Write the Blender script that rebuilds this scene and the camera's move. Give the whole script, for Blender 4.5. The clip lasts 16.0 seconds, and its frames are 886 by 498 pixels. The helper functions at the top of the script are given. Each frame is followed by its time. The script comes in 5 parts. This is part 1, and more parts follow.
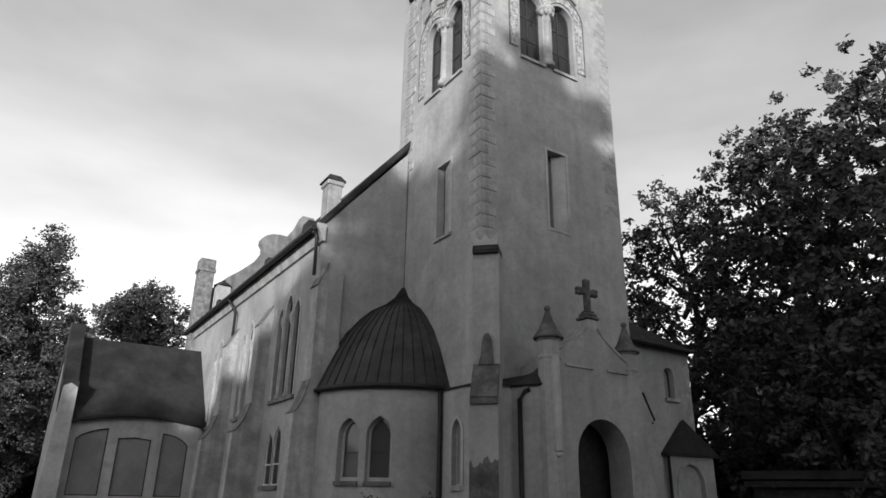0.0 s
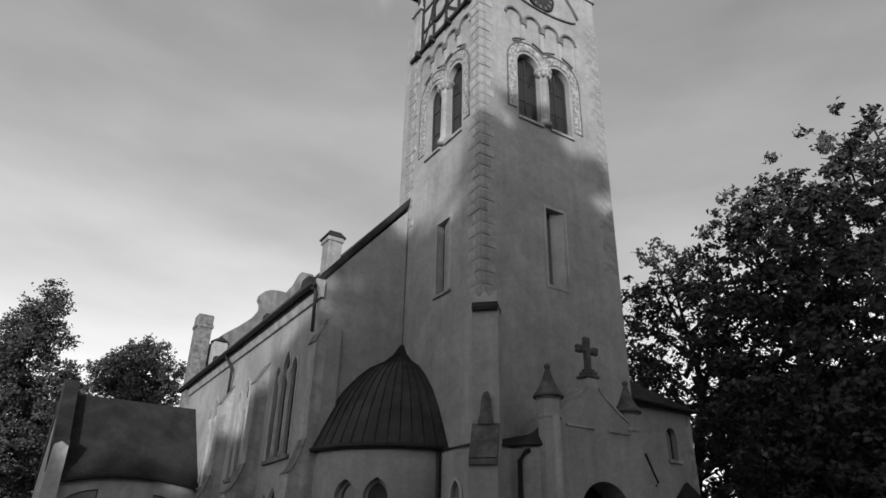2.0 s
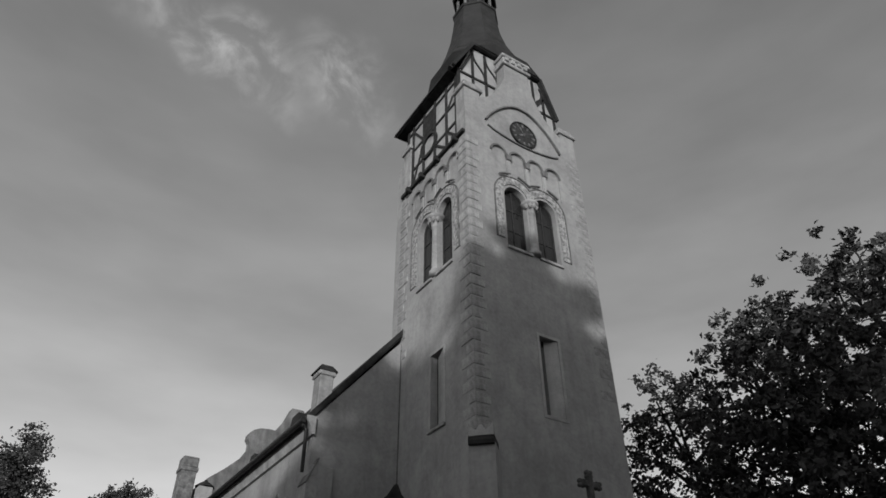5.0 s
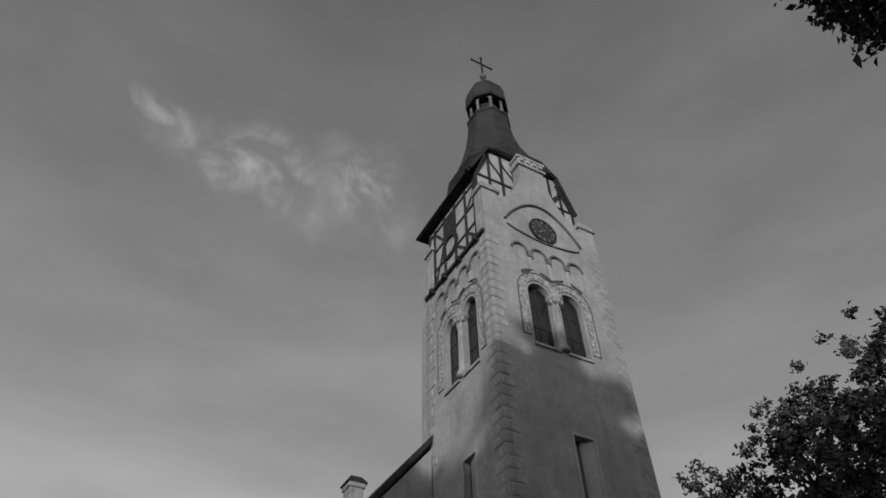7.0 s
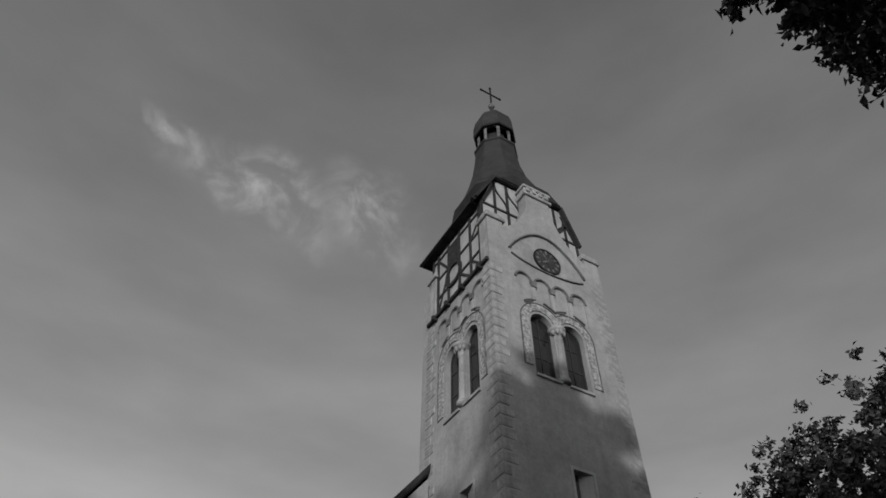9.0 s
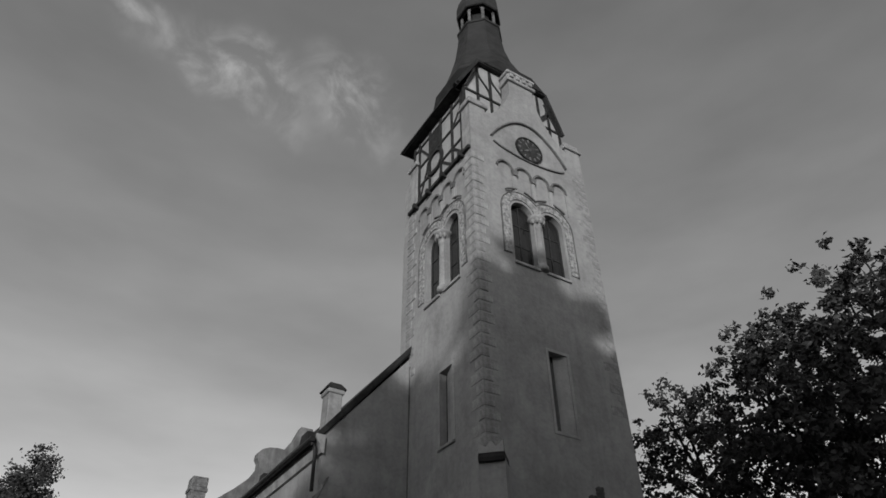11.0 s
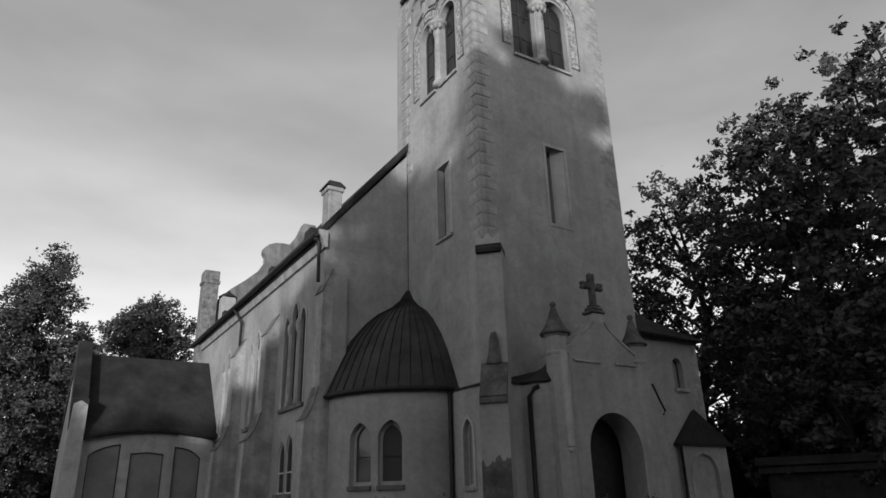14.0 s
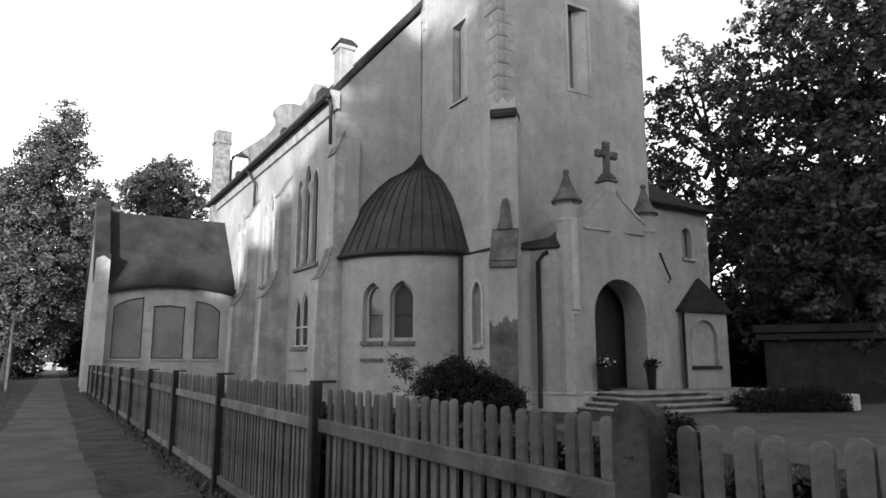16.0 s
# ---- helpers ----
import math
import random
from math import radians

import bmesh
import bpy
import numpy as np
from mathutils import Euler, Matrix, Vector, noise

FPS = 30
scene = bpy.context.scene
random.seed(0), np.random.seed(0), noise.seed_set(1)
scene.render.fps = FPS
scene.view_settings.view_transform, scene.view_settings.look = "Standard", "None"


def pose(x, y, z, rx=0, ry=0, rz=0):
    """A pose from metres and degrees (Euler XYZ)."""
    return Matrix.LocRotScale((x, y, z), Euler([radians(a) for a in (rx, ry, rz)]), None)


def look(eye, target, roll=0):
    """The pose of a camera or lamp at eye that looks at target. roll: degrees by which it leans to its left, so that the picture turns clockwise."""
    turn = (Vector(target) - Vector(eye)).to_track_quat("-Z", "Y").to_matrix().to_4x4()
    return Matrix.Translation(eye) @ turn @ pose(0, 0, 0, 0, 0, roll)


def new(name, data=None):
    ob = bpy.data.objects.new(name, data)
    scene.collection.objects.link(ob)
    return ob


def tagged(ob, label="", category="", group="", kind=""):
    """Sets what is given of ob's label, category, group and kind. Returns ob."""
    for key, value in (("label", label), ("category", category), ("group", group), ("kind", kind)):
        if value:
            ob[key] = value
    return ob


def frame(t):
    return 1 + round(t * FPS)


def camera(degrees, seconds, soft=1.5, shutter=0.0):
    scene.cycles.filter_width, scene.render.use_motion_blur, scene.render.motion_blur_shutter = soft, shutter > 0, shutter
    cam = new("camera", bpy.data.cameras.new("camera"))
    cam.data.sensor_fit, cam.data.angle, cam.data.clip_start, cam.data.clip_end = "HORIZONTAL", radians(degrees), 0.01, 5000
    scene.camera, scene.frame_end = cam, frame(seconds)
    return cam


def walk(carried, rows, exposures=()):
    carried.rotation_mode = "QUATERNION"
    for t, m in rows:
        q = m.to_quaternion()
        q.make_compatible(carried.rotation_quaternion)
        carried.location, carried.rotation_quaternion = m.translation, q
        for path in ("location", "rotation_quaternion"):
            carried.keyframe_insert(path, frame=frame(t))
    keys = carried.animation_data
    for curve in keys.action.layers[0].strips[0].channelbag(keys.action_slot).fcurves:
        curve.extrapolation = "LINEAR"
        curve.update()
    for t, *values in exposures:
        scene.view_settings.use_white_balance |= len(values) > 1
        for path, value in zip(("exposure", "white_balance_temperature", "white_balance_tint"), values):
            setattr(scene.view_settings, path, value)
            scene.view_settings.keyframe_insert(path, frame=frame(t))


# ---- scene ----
cam = camera(66.85, 16.0, soft=1.6)
EYE = (0.0, 0.0, 1.6)
# seconds, yaw, pitch, roll: a person stands on the path and tilts the camera up and down again
TURNS = [
    (0.0, -32.44, 20.69, -0.97),
    (0.5, -32.37, 21.93, -1.04),
    (1.0, -32.18, 23.20, -0.91),
    (1.5, -32.07, 24.33, -0.71),
    (2.0, -32.60, 25.52, -1.17),
    (2.5, -33.66, 26.70, -1.41),
    (3.0, -34.49, 28.27, -1.17),
    (3.5, -34.41, 30.21, -0.43),
    (4.0, -34.09, 32.44, 0.21),
    (4.2, -33.99, 33.35, -0.05),
    (6.3, -29.58, 42.04, 2.17),
    (6.5, -29.32, 43.02, 2.02),
    (7.0, -28.99, 45.19, 1.23),
    (7.5, -28.97, 46.88, 0.41),
    (8.0, -29.27, 48.18, 0.04),
    (10.3, -31.10, 43.02, 0.14),
    (10.5, -31.05, 41.76, 0.52),
    (11.0, -31.51, 37.99, 0.54),
    (11.5, -31.81, 34.17, 0.56),
    (12.0, -32.07, 31.23, 0.53),
    (12.5, -32.27, 28.73, 0.46),
    (13.0, -32.34, 26.21, 0.46),
    (13.5, -31.93, 23.77, 0.77),
    (14.0, -31.28, 20.77, 1.46),
    (14.5, -30.90, 17.79, 1.69),
    (15.0, -30.90, 14.59, 0.83),
    (15.5, -30.78, 11.71, 0.46),
    (16.0, -30.59, 9.31, -0.01),
]
walk(cam, [(t, pose(*EYE, 90 + pitch, roll, yaw)) for t, yaw, pitch, roll in TURNS],
     exposures=[(0.0, 0.2), (2.0, -0.25), (4.0, -0.65), (6.5, -0.92), (8.0, -1.0), (10.5, -0.95), (12.0, -0.92), (12.5, -0.98), (13.0, -0.8), (14.0, -0.32), (14.5, -0.02), (15.0, 0.38), (15.5, 0.8), (16.0, 1.1)])

# ---- sky and sun: a low evening sun behind the camera, a pale cloudy sky ----
SUN_ELEV, SUN_TO = radians(6.0), Vector((0.60, 0.80, 0.0))
world = bpy.data.worlds.new("world")
scene.world = world
world.use_nodes = True
wn, wl = world.node_tree.nodes, world.node_tree.links
wn.clear()
w_out = wn.new("ShaderNodeOutputWorld")
w_bg = wn.new("ShaderNodeBackground")
w_sky = wn.new("ShaderNodeTexSky")
w_sky.sky_type, w_sky.sun_disc, w_sky.sun_elevation, w_sky.sun_rotation = "NISHITA", False, SUN_ELEV, math.atan2(-SUN_TO.x, -SUN_TO.y)
w_bw = wn.new("ShaderNodeRGBToBW")
w_k = wn.new("ShaderNodeMath")
w_k.operation = "MULTIPLY"
w_k.inputs[1].default_value = 0.10
wl.new(w_sky.outputs[0], w_bw.inputs[0])
wl.new(w_bw.outputs[0], w_k.inputs[0])
w_co = wn.new("ShaderNodeTexCoord")
w_sep = wn.new("ShaderNodeSeparateXYZ")
wl.new(w_co.outputs["Generated"], w_sep.inputs[0])
w_ramp = wn.new("ShaderNodeValToRGB")
cr = w_ramp.color_ramp
cr.elements[0].position, cr.elements[0].color = 0.0, (0.9, 0.9, 0.9, 1)
cr.elements[1].position, cr.elements[1].color = 1.0, (0.16, 0.16, 0.16, 1)
for p, v in ((0.2, 0.80), (0.3, 0.62), (0.38, 0.48), (0.5, 0.34), (0.7, 0.22)):
    e = cr.elements.new(p)
    e.color = (v, v, v, 1)
wl.new(w_sep.outputs["Z"], w_ramp.inputs[0])
# broad soft cloud banks, stretched level
w_map = wn.new("ShaderNodeMapping")
w_map.inputs["Scale"].default_value = (1.0, 1.0, 3.2)
wl.new(w_co.outputs["Generated"], w_map.inputs[0])
w_n1 = wn.new("ShaderNodeTexNoise")
w_n1.inputs["Scale"].default_value, w_n1.inputs["Detail"].default_value, w_n1.inputs["Roughness"].default_value = 2.1, 5.0, 0.5
wl.new(w_map.outputs[0], w_n1.inputs["Vector"])
w_mr = wn.new("ShaderNodeMapRange")
w_mr.inputs["From Min"].default_value, w_mr.inputs["From Max"].default_value = 0.3, 0.7
w_mr.inputs["To Min"].default_value, w_mr.inputs["To Max"].default_value = 0.72, 1.25
wl.new(w_n1.outputs["Fac"], w_mr.inputs["Value"])
w_mul = wn.new("ShaderNodeMath")
w_mul.operation = "MULTIPLY"
wl.new(w_ramp.outputs[0], w_mul.inputs[0])
wl.new(w_mr.outputs[0], w_mul.inputs[1])
# high wisps of cirrus: each from one end to the other, with its half width and weight
w_nrm = wn.new("ShaderNodeVectorMath")
w_nrm.operation = "NORMALIZE"
wl.new(w_co.outputs["Generated"], w_nrm.inputs[0])
# the directions wander a little, so that the wisps fray
w_n3 = wn.new("ShaderNodeTexNoise")
w_n3.inputs["Scale"].default_value, w_n3.inputs["Detail"].default_value = 9.0, 4.0
wl.new(w_nrm.outputs[0], w_n3.inputs["Vector"])
w_mid = wn.new("ShaderNodeVectorMath")
w_mid.operation = "SUBTRACT"
w_mid.inputs[1].default_value = (0.5, 0.5, 0.5)
wl.new(w_n3.outputs["Color"], w_mid.inputs[0])
w_scl = wn.new("ShaderNodeVectorMath")
w_scl.operation = "SCALE"
w_scl.inputs["Scale"].default_value = 0.11
wl.new(w_mid.outputs[0], w_scl.inputs[0])
w_dir = wn.new("ShaderNodeVectorMath")
wl.new(w_nrm.outputs[0], w_dir.inputs[0])
wl.new(w_scl.outputs[0], w_dir.inputs[1])


def w_math(op, a, b):
    q = wn.new("ShaderNodeMath")
    q.operation = op
    for i, x in enumerate((a, b)):
        if isinstance(x, float):
            q.inputs[i].default_value = x
        else:
            wl.new(x, q.inputs[i])
    return q.outputs[0]


def wisp(a, b, half, weight):
    """How much of a wisp from direction a to direction b covers the sky."""
    a, b = Vector(a).normalized(), Vector(b).normalized()
    c, u = ((a + b) / 2).normalized(), (b - a).normalized()
    v = c.cross(u)
    off = wn.new("ShaderNodeVectorMath")
    off.operation = "SUBTRACT"
    off.inputs[1].default_value = c
    wl.new(w_dir.outputs[0], off.inputs[0])
    uv = wn.new("ShaderNodeCombineXYZ")
    for i, axis in enumerate((u / ((b - a).length / 2 + half), v / half, c / 0.3)):
        q = wn.new("ShaderNodeVectorMath")
        q.operation = "DOT_PRODUCT"
        q.inputs[1].default_value = axis
        wl.new(off.outputs[0], q.inputs[0])
        wl.new(q.outputs["Value"], uv.inputs[i])
    ln = wn.new("ShaderNodeVectorMath")
    ln.operation = "LENGTH"
    wl.new(uv.outputs[0], ln.inputs[0])
    near = wn.new("ShaderNodeMapRange")
    near.interpolation_type = "SMOOTHSTEP"
    near.inputs["From Min"].default_value, near.inputs["From Max"].default_value = 0.0, 1.1
    near.inputs["To Min"].default_value, near.inputs["To Max"].default_value = weight, 0.0
    wl.new(ln.outputs["Value"], near.inputs["Value"])
    return near.outputs[0]


w_sum = wisp((-0.043, 0.633, 0.773), (0.147, 0.636, 0.757), 0.055, 1.0)
for w_a, w_b, w_half, w_weight in (((-0.125, 0.593, 0.796), (-0.045, 0.622, 0.781), 0.016, 0.8), ((0.183, 0.593, 0.784), (0.275, 0.61, 0.744), 0.065, 0.95),
                                   ((0.02, 0.665, 0.745), (0.2, 0.655, 0.728), 0.03, 0.35), ((0.06, 0.605, 0.793), (0.1, 0.63, 0.77), 0.03, 0.5)):
    w_sum = w_math("ADD", w_sum, wisp(w_a, w_b, w_half, w_weight))
w_n2 = wn.new("ShaderNodeTexNoise")
w_n2.inputs["Scale"].default_value, w_n2.inputs["Detail"].default_value, w_n2.inputs["Roughness"].default_value, w_n2.inputs["Distortion"].default_value = 15.0, 7.0, 0.58, 0.5
wl.new(w_nrm.outputs[0], w_n2.inputs["Vector"])
w_th = wn.new("ShaderNodeMapRange")
w_th.interpolation_type = "SMOOTHSTEP"
w_th.inputs["From Min"].default_value, w_th.inputs["From Max"].default_value = 0.36, 0.72
w_th.inputs["To Min"].default_value, w_th.inputs["To Max"].default_value = 0.02, 0.42
wl.new(w_n2.outputs["Fac"], w_th.inputs["Value"])
w_c = w_math("MULTIPLY", w_sum, w_th.outputs[0])
w_add = wn.new("ShaderNodeMath")
wl.new(w_mul.outputs[0], w_add.inputs[0])
wl.new(w_c, w_add.inputs[1])
w_add2 = wn.new("ShaderNodeMath")
wl.new(w_add.outputs[0], w_add2.inputs[0])
wl.new(w_k.outputs[0], w_add2.inputs[1])
wl.new(w_add2.outputs[0], w_bg.inputs["Color"])
w_bg.inputs["Strength"].default_value = 1.15
wl.new(w_bg.outputs[0], w_out.inputs[0])
sun = new("sun", bpy.data.lights.new("sun", "SUN"))
sun.data.energy, sun.data.angle, sun.data.color = 3.6, radians(0.8), (1.0, 1.0, 1.0)
sun_way = Vector((SUN_TO.x * math.cos(SUN_ELEV), SUN_TO.y * math.cos(SUN_ELEV), -math.sin(SUN_ELEV)))
sun.matrix_world = look((0, 0, 60), Vector((0, 0, 60)) + sun_way)


# ---- materials: the film is black and white, so all colours are greys ----
def mat(name, v, rough=0.8, vary=0.25, scale=1.2, grain=18.0, bump=0.3, streak=0.0, metal=0.0, spec=0.3, rand=0.0, island=0.0, lift=0.03, patch=0.0):
    """A grey surface: broad stains (scale, per metre), fine grain, level-run streaks, relief."""
    m = bpy.data.materials.new(name)
    m.use_nodes = True
    n, l = m.node_tree.nodes, m.node_tree.links
    b = n["Principled BSDF"]
    co = n.new("ShaderNodeTexCoord")
    vec = co.outputs["Object"]

    def noise_of(s, detail=4.0, stretch=None, dist=0.0):
        t = n.new("ShaderNodeTexNoise")
        t.inputs["Scale"].default_value, t.inputs["Detail"].default_value, t.inputs["Distortion"].default_value = s, detail, dist
        if stretch:
            mp = n.new("ShaderNodeMapping")
            mp.inputs["Scale"].default_value = stretch
            l.new(vec, mp.inputs[0])
            l.new(mp.outputs[0], t.inputs["Vector"])
        else:
            l.new(vec, t.inputs["Vector"])
        return t.outputs["Fac"]

    def span(x, lo, hi, a=0.35, c=0.65):
        r = n.new("ShaderNodeMapRange")
        r.inputs["From Min"].default_value, r.inputs["From Max"].default_value = a, c
        r.inputs["To Min"].default_value, r.inputs["To Max"].default_value = lo, hi
        l.new(x, r.inputs["Value"])
        return r.outputs[0]

    def times(a, c):
        q = n.new("ShaderNodeMath")
        q.operation = "MULTIPLY"
        l.new(a, q.inputs[0])
        if isinstance(c, float):
            q.inputs[1].default_value = c
        else:
            l.new(c, q.inputs[1])
        return q.outputs[0]

    out = times(span(noise_of(scale, 6.0, dist=0.4), 1 - vary, 1 + vary * 0.7), v)
    out = times(out, span(noise_of(grain, 3.0), 1 - vary * 0.35, 1 + vary * 0.35))
    if streak:
        out = times(out, span(noise_of(1.0, 5.0, (3.0, 3.0, 0.25)), 1 - streak, 1 + streak * 0.4, 0.3, 0.6))
    if patch:
        out = times(out, span(noise_of(0.9, 8.0, None, 0.8), 1 - patch, 1.0, 0.44, 0.50))
        out = times(out, span(noise_of(3.1, 7.0, None, 0.5), 1 - patch * 0.6, 1.03, 0.42, 0.5))
    if rand:
        oi = n.new("ShaderNodeObjectInfo")
        out = times(out, span(oi.outputs["Random"], 1 - rand, 1 + rand, 0.0, 1.0))
    if island:
        gi = n.new("ShaderNodeNewGeometry")
        out = times(out, span(gi.outputs["Random Per Island"], 1 - island, 1 + island, 0.0, 1.0))
    cb = n.new("ShaderNodeCombineColor")
    for i in range(3):
        l.new(out, cb.inputs[i])
    l.new(cb.outputs[0], b.inputs["Base Color"])
    b.inputs["Metallic"].default_value = metal
    b.inputs["Specular IOR Level"].default_value = spec
    l.new(span(noise_of(scale * 3), max(0.05, rough - 0.12), min(1.0, rough + 0.1)), b.inputs["Roughness"])
    if bump:
        bp = n.new("ShaderNodeBump")
        bp.inputs["Strength"].default_value, bp.inputs["Distance"].default_value = bump, lift
        l.new(noise_of(grain, 5.0), bp.inputs["Height"])
        l.new(bp.outputs[0], b.inputs["Normal"])
    return m


M_STUCCO = mat("stucco", 0.335, 0.9, 0.14, 0.5, 7, 0.45, streak=0.08, patch=0.07)
M_STUCCO_PALE = mat("pale_stucco", 0.41, 0.9, 0.14, 0.7, 14, 0.3, streak=0.1, patch=0.08)
M_STUCCO_WORN = mat("worn_stucco", 0.36, 0.92, 0.2, 1.1, 9, 0.6, streak=0.22, patch=0.1)
M_QUOIN = mat("quoin_stone", 0.33, 0.9, 0.32, 2.2, 16, 0.45, rand=0.1)
# also colours the drawn shadow line round the belfry bands
M_MOULD = mat("weathered_moulding_and_edge_shade", 0.17, 0.92, 0.35, 2.5, 14, 0.4)
M_SILL = mat("tiled_sill", 0.11, 0.85, 0.35, 3.0, 14, 0.3)
M_CAP = mat("weathered_cone", 0.105, 0.85, 0.35, 2.5, 10, 0.3)
M_GATE = mat("worn_gate_post", 0.05, 0.88, 0.4, 3, 24, 0.4, streak=0.3)
M_CARVED = mat("carved_stone", 0.36, 0.92, 0.5, 7.0, 9, 1.0, lift=0.08)
M_NUMERAL = mat("worn_gilt", 0.16, 0.6, 0.5, 6, 20, 0.2)
# dark tone of the bare patch, and of the shade painted on the risers
M_BARE_AND_RISER_SHADE = mat("bare_render_and_riser_shade", 0.10, 0.95, 0.4, 2.0, 10, 0.6)
M_DOME = mat("dome_sheet", 0.052, 0.65, 0.3, 0.8, 8, 0.12, streak=0.2, spec=0.2)
M_ROOF = mat("sheet_roof", 0.034, 0.7, 0.3, 0.8, 8, 0.12, streak=0.15, spec=0.15)
M_SPIRE = mat("spire_sheet", 0.04, 0.6, 0.25, 0.9, 6, 0.12, spec=0.25)
M_IRON = mat("dark_iron", 0.02, 0.55, 0.3, 4, 30, 0.1, spec=0.3)
M_TIMBER = mat("dark_timber", 0.035, 0.85, 0.35, 3, 22, 0.3)
M_DIAL = mat("clock_dial", 0.05, 0.7, 0.4, 4, 20, 0.2)
M_FRAME = mat("window_frame", 0.04, 0.7, 0.3, 4, 25, 0.15)
M_BLIND = mat("boarded_panel", 0.22, 0.8, 0.15, 0.8, 10, 0.1)
M_STONE = mat("grey_stone", 0.34, 0.9, 0.3, 2.0, 12, 0.5)
M_STEP = mat("step_concrete", 0.26, 0.9, 0.3, 2.0, 14, 0.4)
M_GABLE = mat("streaked_gable_render", 0.2, 0.92, 0.25, 1.2, 10, 0.4, streak=0.4)
M_BRICK = mat("chimney_brick", 0.2, 0.92, 0.4, 3.0, 8, 0.6)
M_FENCE = mat("weathered_board", 0.13, 0.85, 0.3, 2.5, 26, 0.4, streak=0.45, rand=0.35)
M_POST = mat("fence_post_wood", 0.035, 0.85, 0.3, 3, 24, 0.3)
M_ASPHALT = mat("path_asphalt", 0.085, 0.95, 0.3, 0.9, 30, 0.5)
M_SOIL = mat("dirt_verge", 0.05, 0.97, 0.5, 1.6, 14, 0.8, lift=0.08)
M_GRASSLAND = mat("rough_lawn", 0.036, 0.97, 0.4, 0.6, 12, 0.8, lift=0.1)
M_YARD = mat("gravel_yard", 0.09, 0.97, 0.25, 1.2, 25, 0.5)
M_BARK = mat("bark", 0.035, 0.95, 0.4, 3, 16, 0.8)
M_LEAF = mat("leaf", 0.08, 0.75, 0.2, 0.6, 4, 0.0, island=0.28, spec=0.2)
M_LEAF_FAR = mat("far_leaf", 0.082, 0.8, 0.2, 0.4, 4, 0.0, island=0.4, spec=0.15)
M_BUSH = mat("bush_leaf", 0.022, 0.8, 0.2, 2, 6, 0.0, island=0.5, spec=0.15)
M_WEED = mat("grass_blade", 0.11, 0.85, 0.2, 2, 6, 0.0, island=0.5, spec=0.1)
M_FLOWER = mat("flower_petal", 0.7, 0.8, 0.1, 6, 20, 0.0)
M_HOUSE = mat("house_render", 0.10, 0.9, 0.3, 0.8, 8, 0.3)
M_SHED = mat("shed_board", 0.035, 0.9, 0.3, 1.5, 10, 0.3)
M_WHITE = mat("white_paint", 0.6, 0.7, 0.15, 3, 20, 0.1)


def glass(name, v):
    m = bpy.data.materials.new(name)
    m.use_nodes = True
    b = m.node_tree.nodes["Principled BSDF"]
    b.inputs["Base Color"].default_value = (v, v, v, 1)
    b.inputs["Roughness"].default_value, b.inputs["Specular IOR Level"].default_value = 0.06, 0.5
    n, l = m.node_tree.nodes, m.node_tree.links
    t, bp = n.new("ShaderNodeTexNoise"), n.new("ShaderNodeBump")
    t.inputs["Scale"].default_value, bp.inputs["Strength"].default_value, bp.inputs["Distance"].default_value = 2.5, 0.25, 0.03
    l.new(t.outputs["Fac"], bp.inputs["Height"])
    l.new(bp.outputs[0], b.inputs["Normal"])
    return m


M_GLASS = glass("dark_glass", 0.022)
# chapel panes: paler base grey stands in for reflected sky
M_GLASS_DULL = glass("sky_reflection_grey_glass", 0.075)


# ---- builders ----
def part(name, data, material, parent=None, label=""):
    """Links a mesh or bmesh as one object, under a thing or a part."""
    if isinstance(data, bmesh.types.BMesh):
        me = bpy.data.meshes.new(name)
        data.to_mesh(me)
        data.free()
        data = me
    if material and not data.materials:
        data.materials.append(material)
    ob = new(name, data)
    ob.parent = parent
    if parent and parent.parent is None and parent.type == "EMPTY" or parent:
        ob.matrix_parent_inverse = base_of(parent).inverted()
    if label:
        tagged(ob, label)
    return ob


def base_of(ob):
    m = ob.matrix_basis.copy()
    return base_of(ob.parent) @ ob.matrix_parent_inverse @ m if ob.parent else m


def empty(name, x, y, z, label, category, group="", kind=""):
    e = new(name)
    e.empty_display_size = 0.2
    e.matrix_basis = pose(x, y, z)
    return tagged(e, label, category, group, kind)


def facing(n, at):
    """A frame for flat work: u along the wall, v up, w outward along n ('-y', '-x', '+x', '+y'), with its origin at at."""
    u = {"-y": (1, 0, 0), "-x": (0, -1, 0), "+x": (0, 1, 0), "+y": (-1, 0, 0)}[n]
    u, v = Vector(u), Vector((0, 0, 1))
    w = u.cross(v)
    return Matrix(((u.x, v.x, w.x, at[0]), (u.y, v.y, w.y, at[1]), (u.z, v.z, w.z, at[2]), (0, 0, 0, 1)))


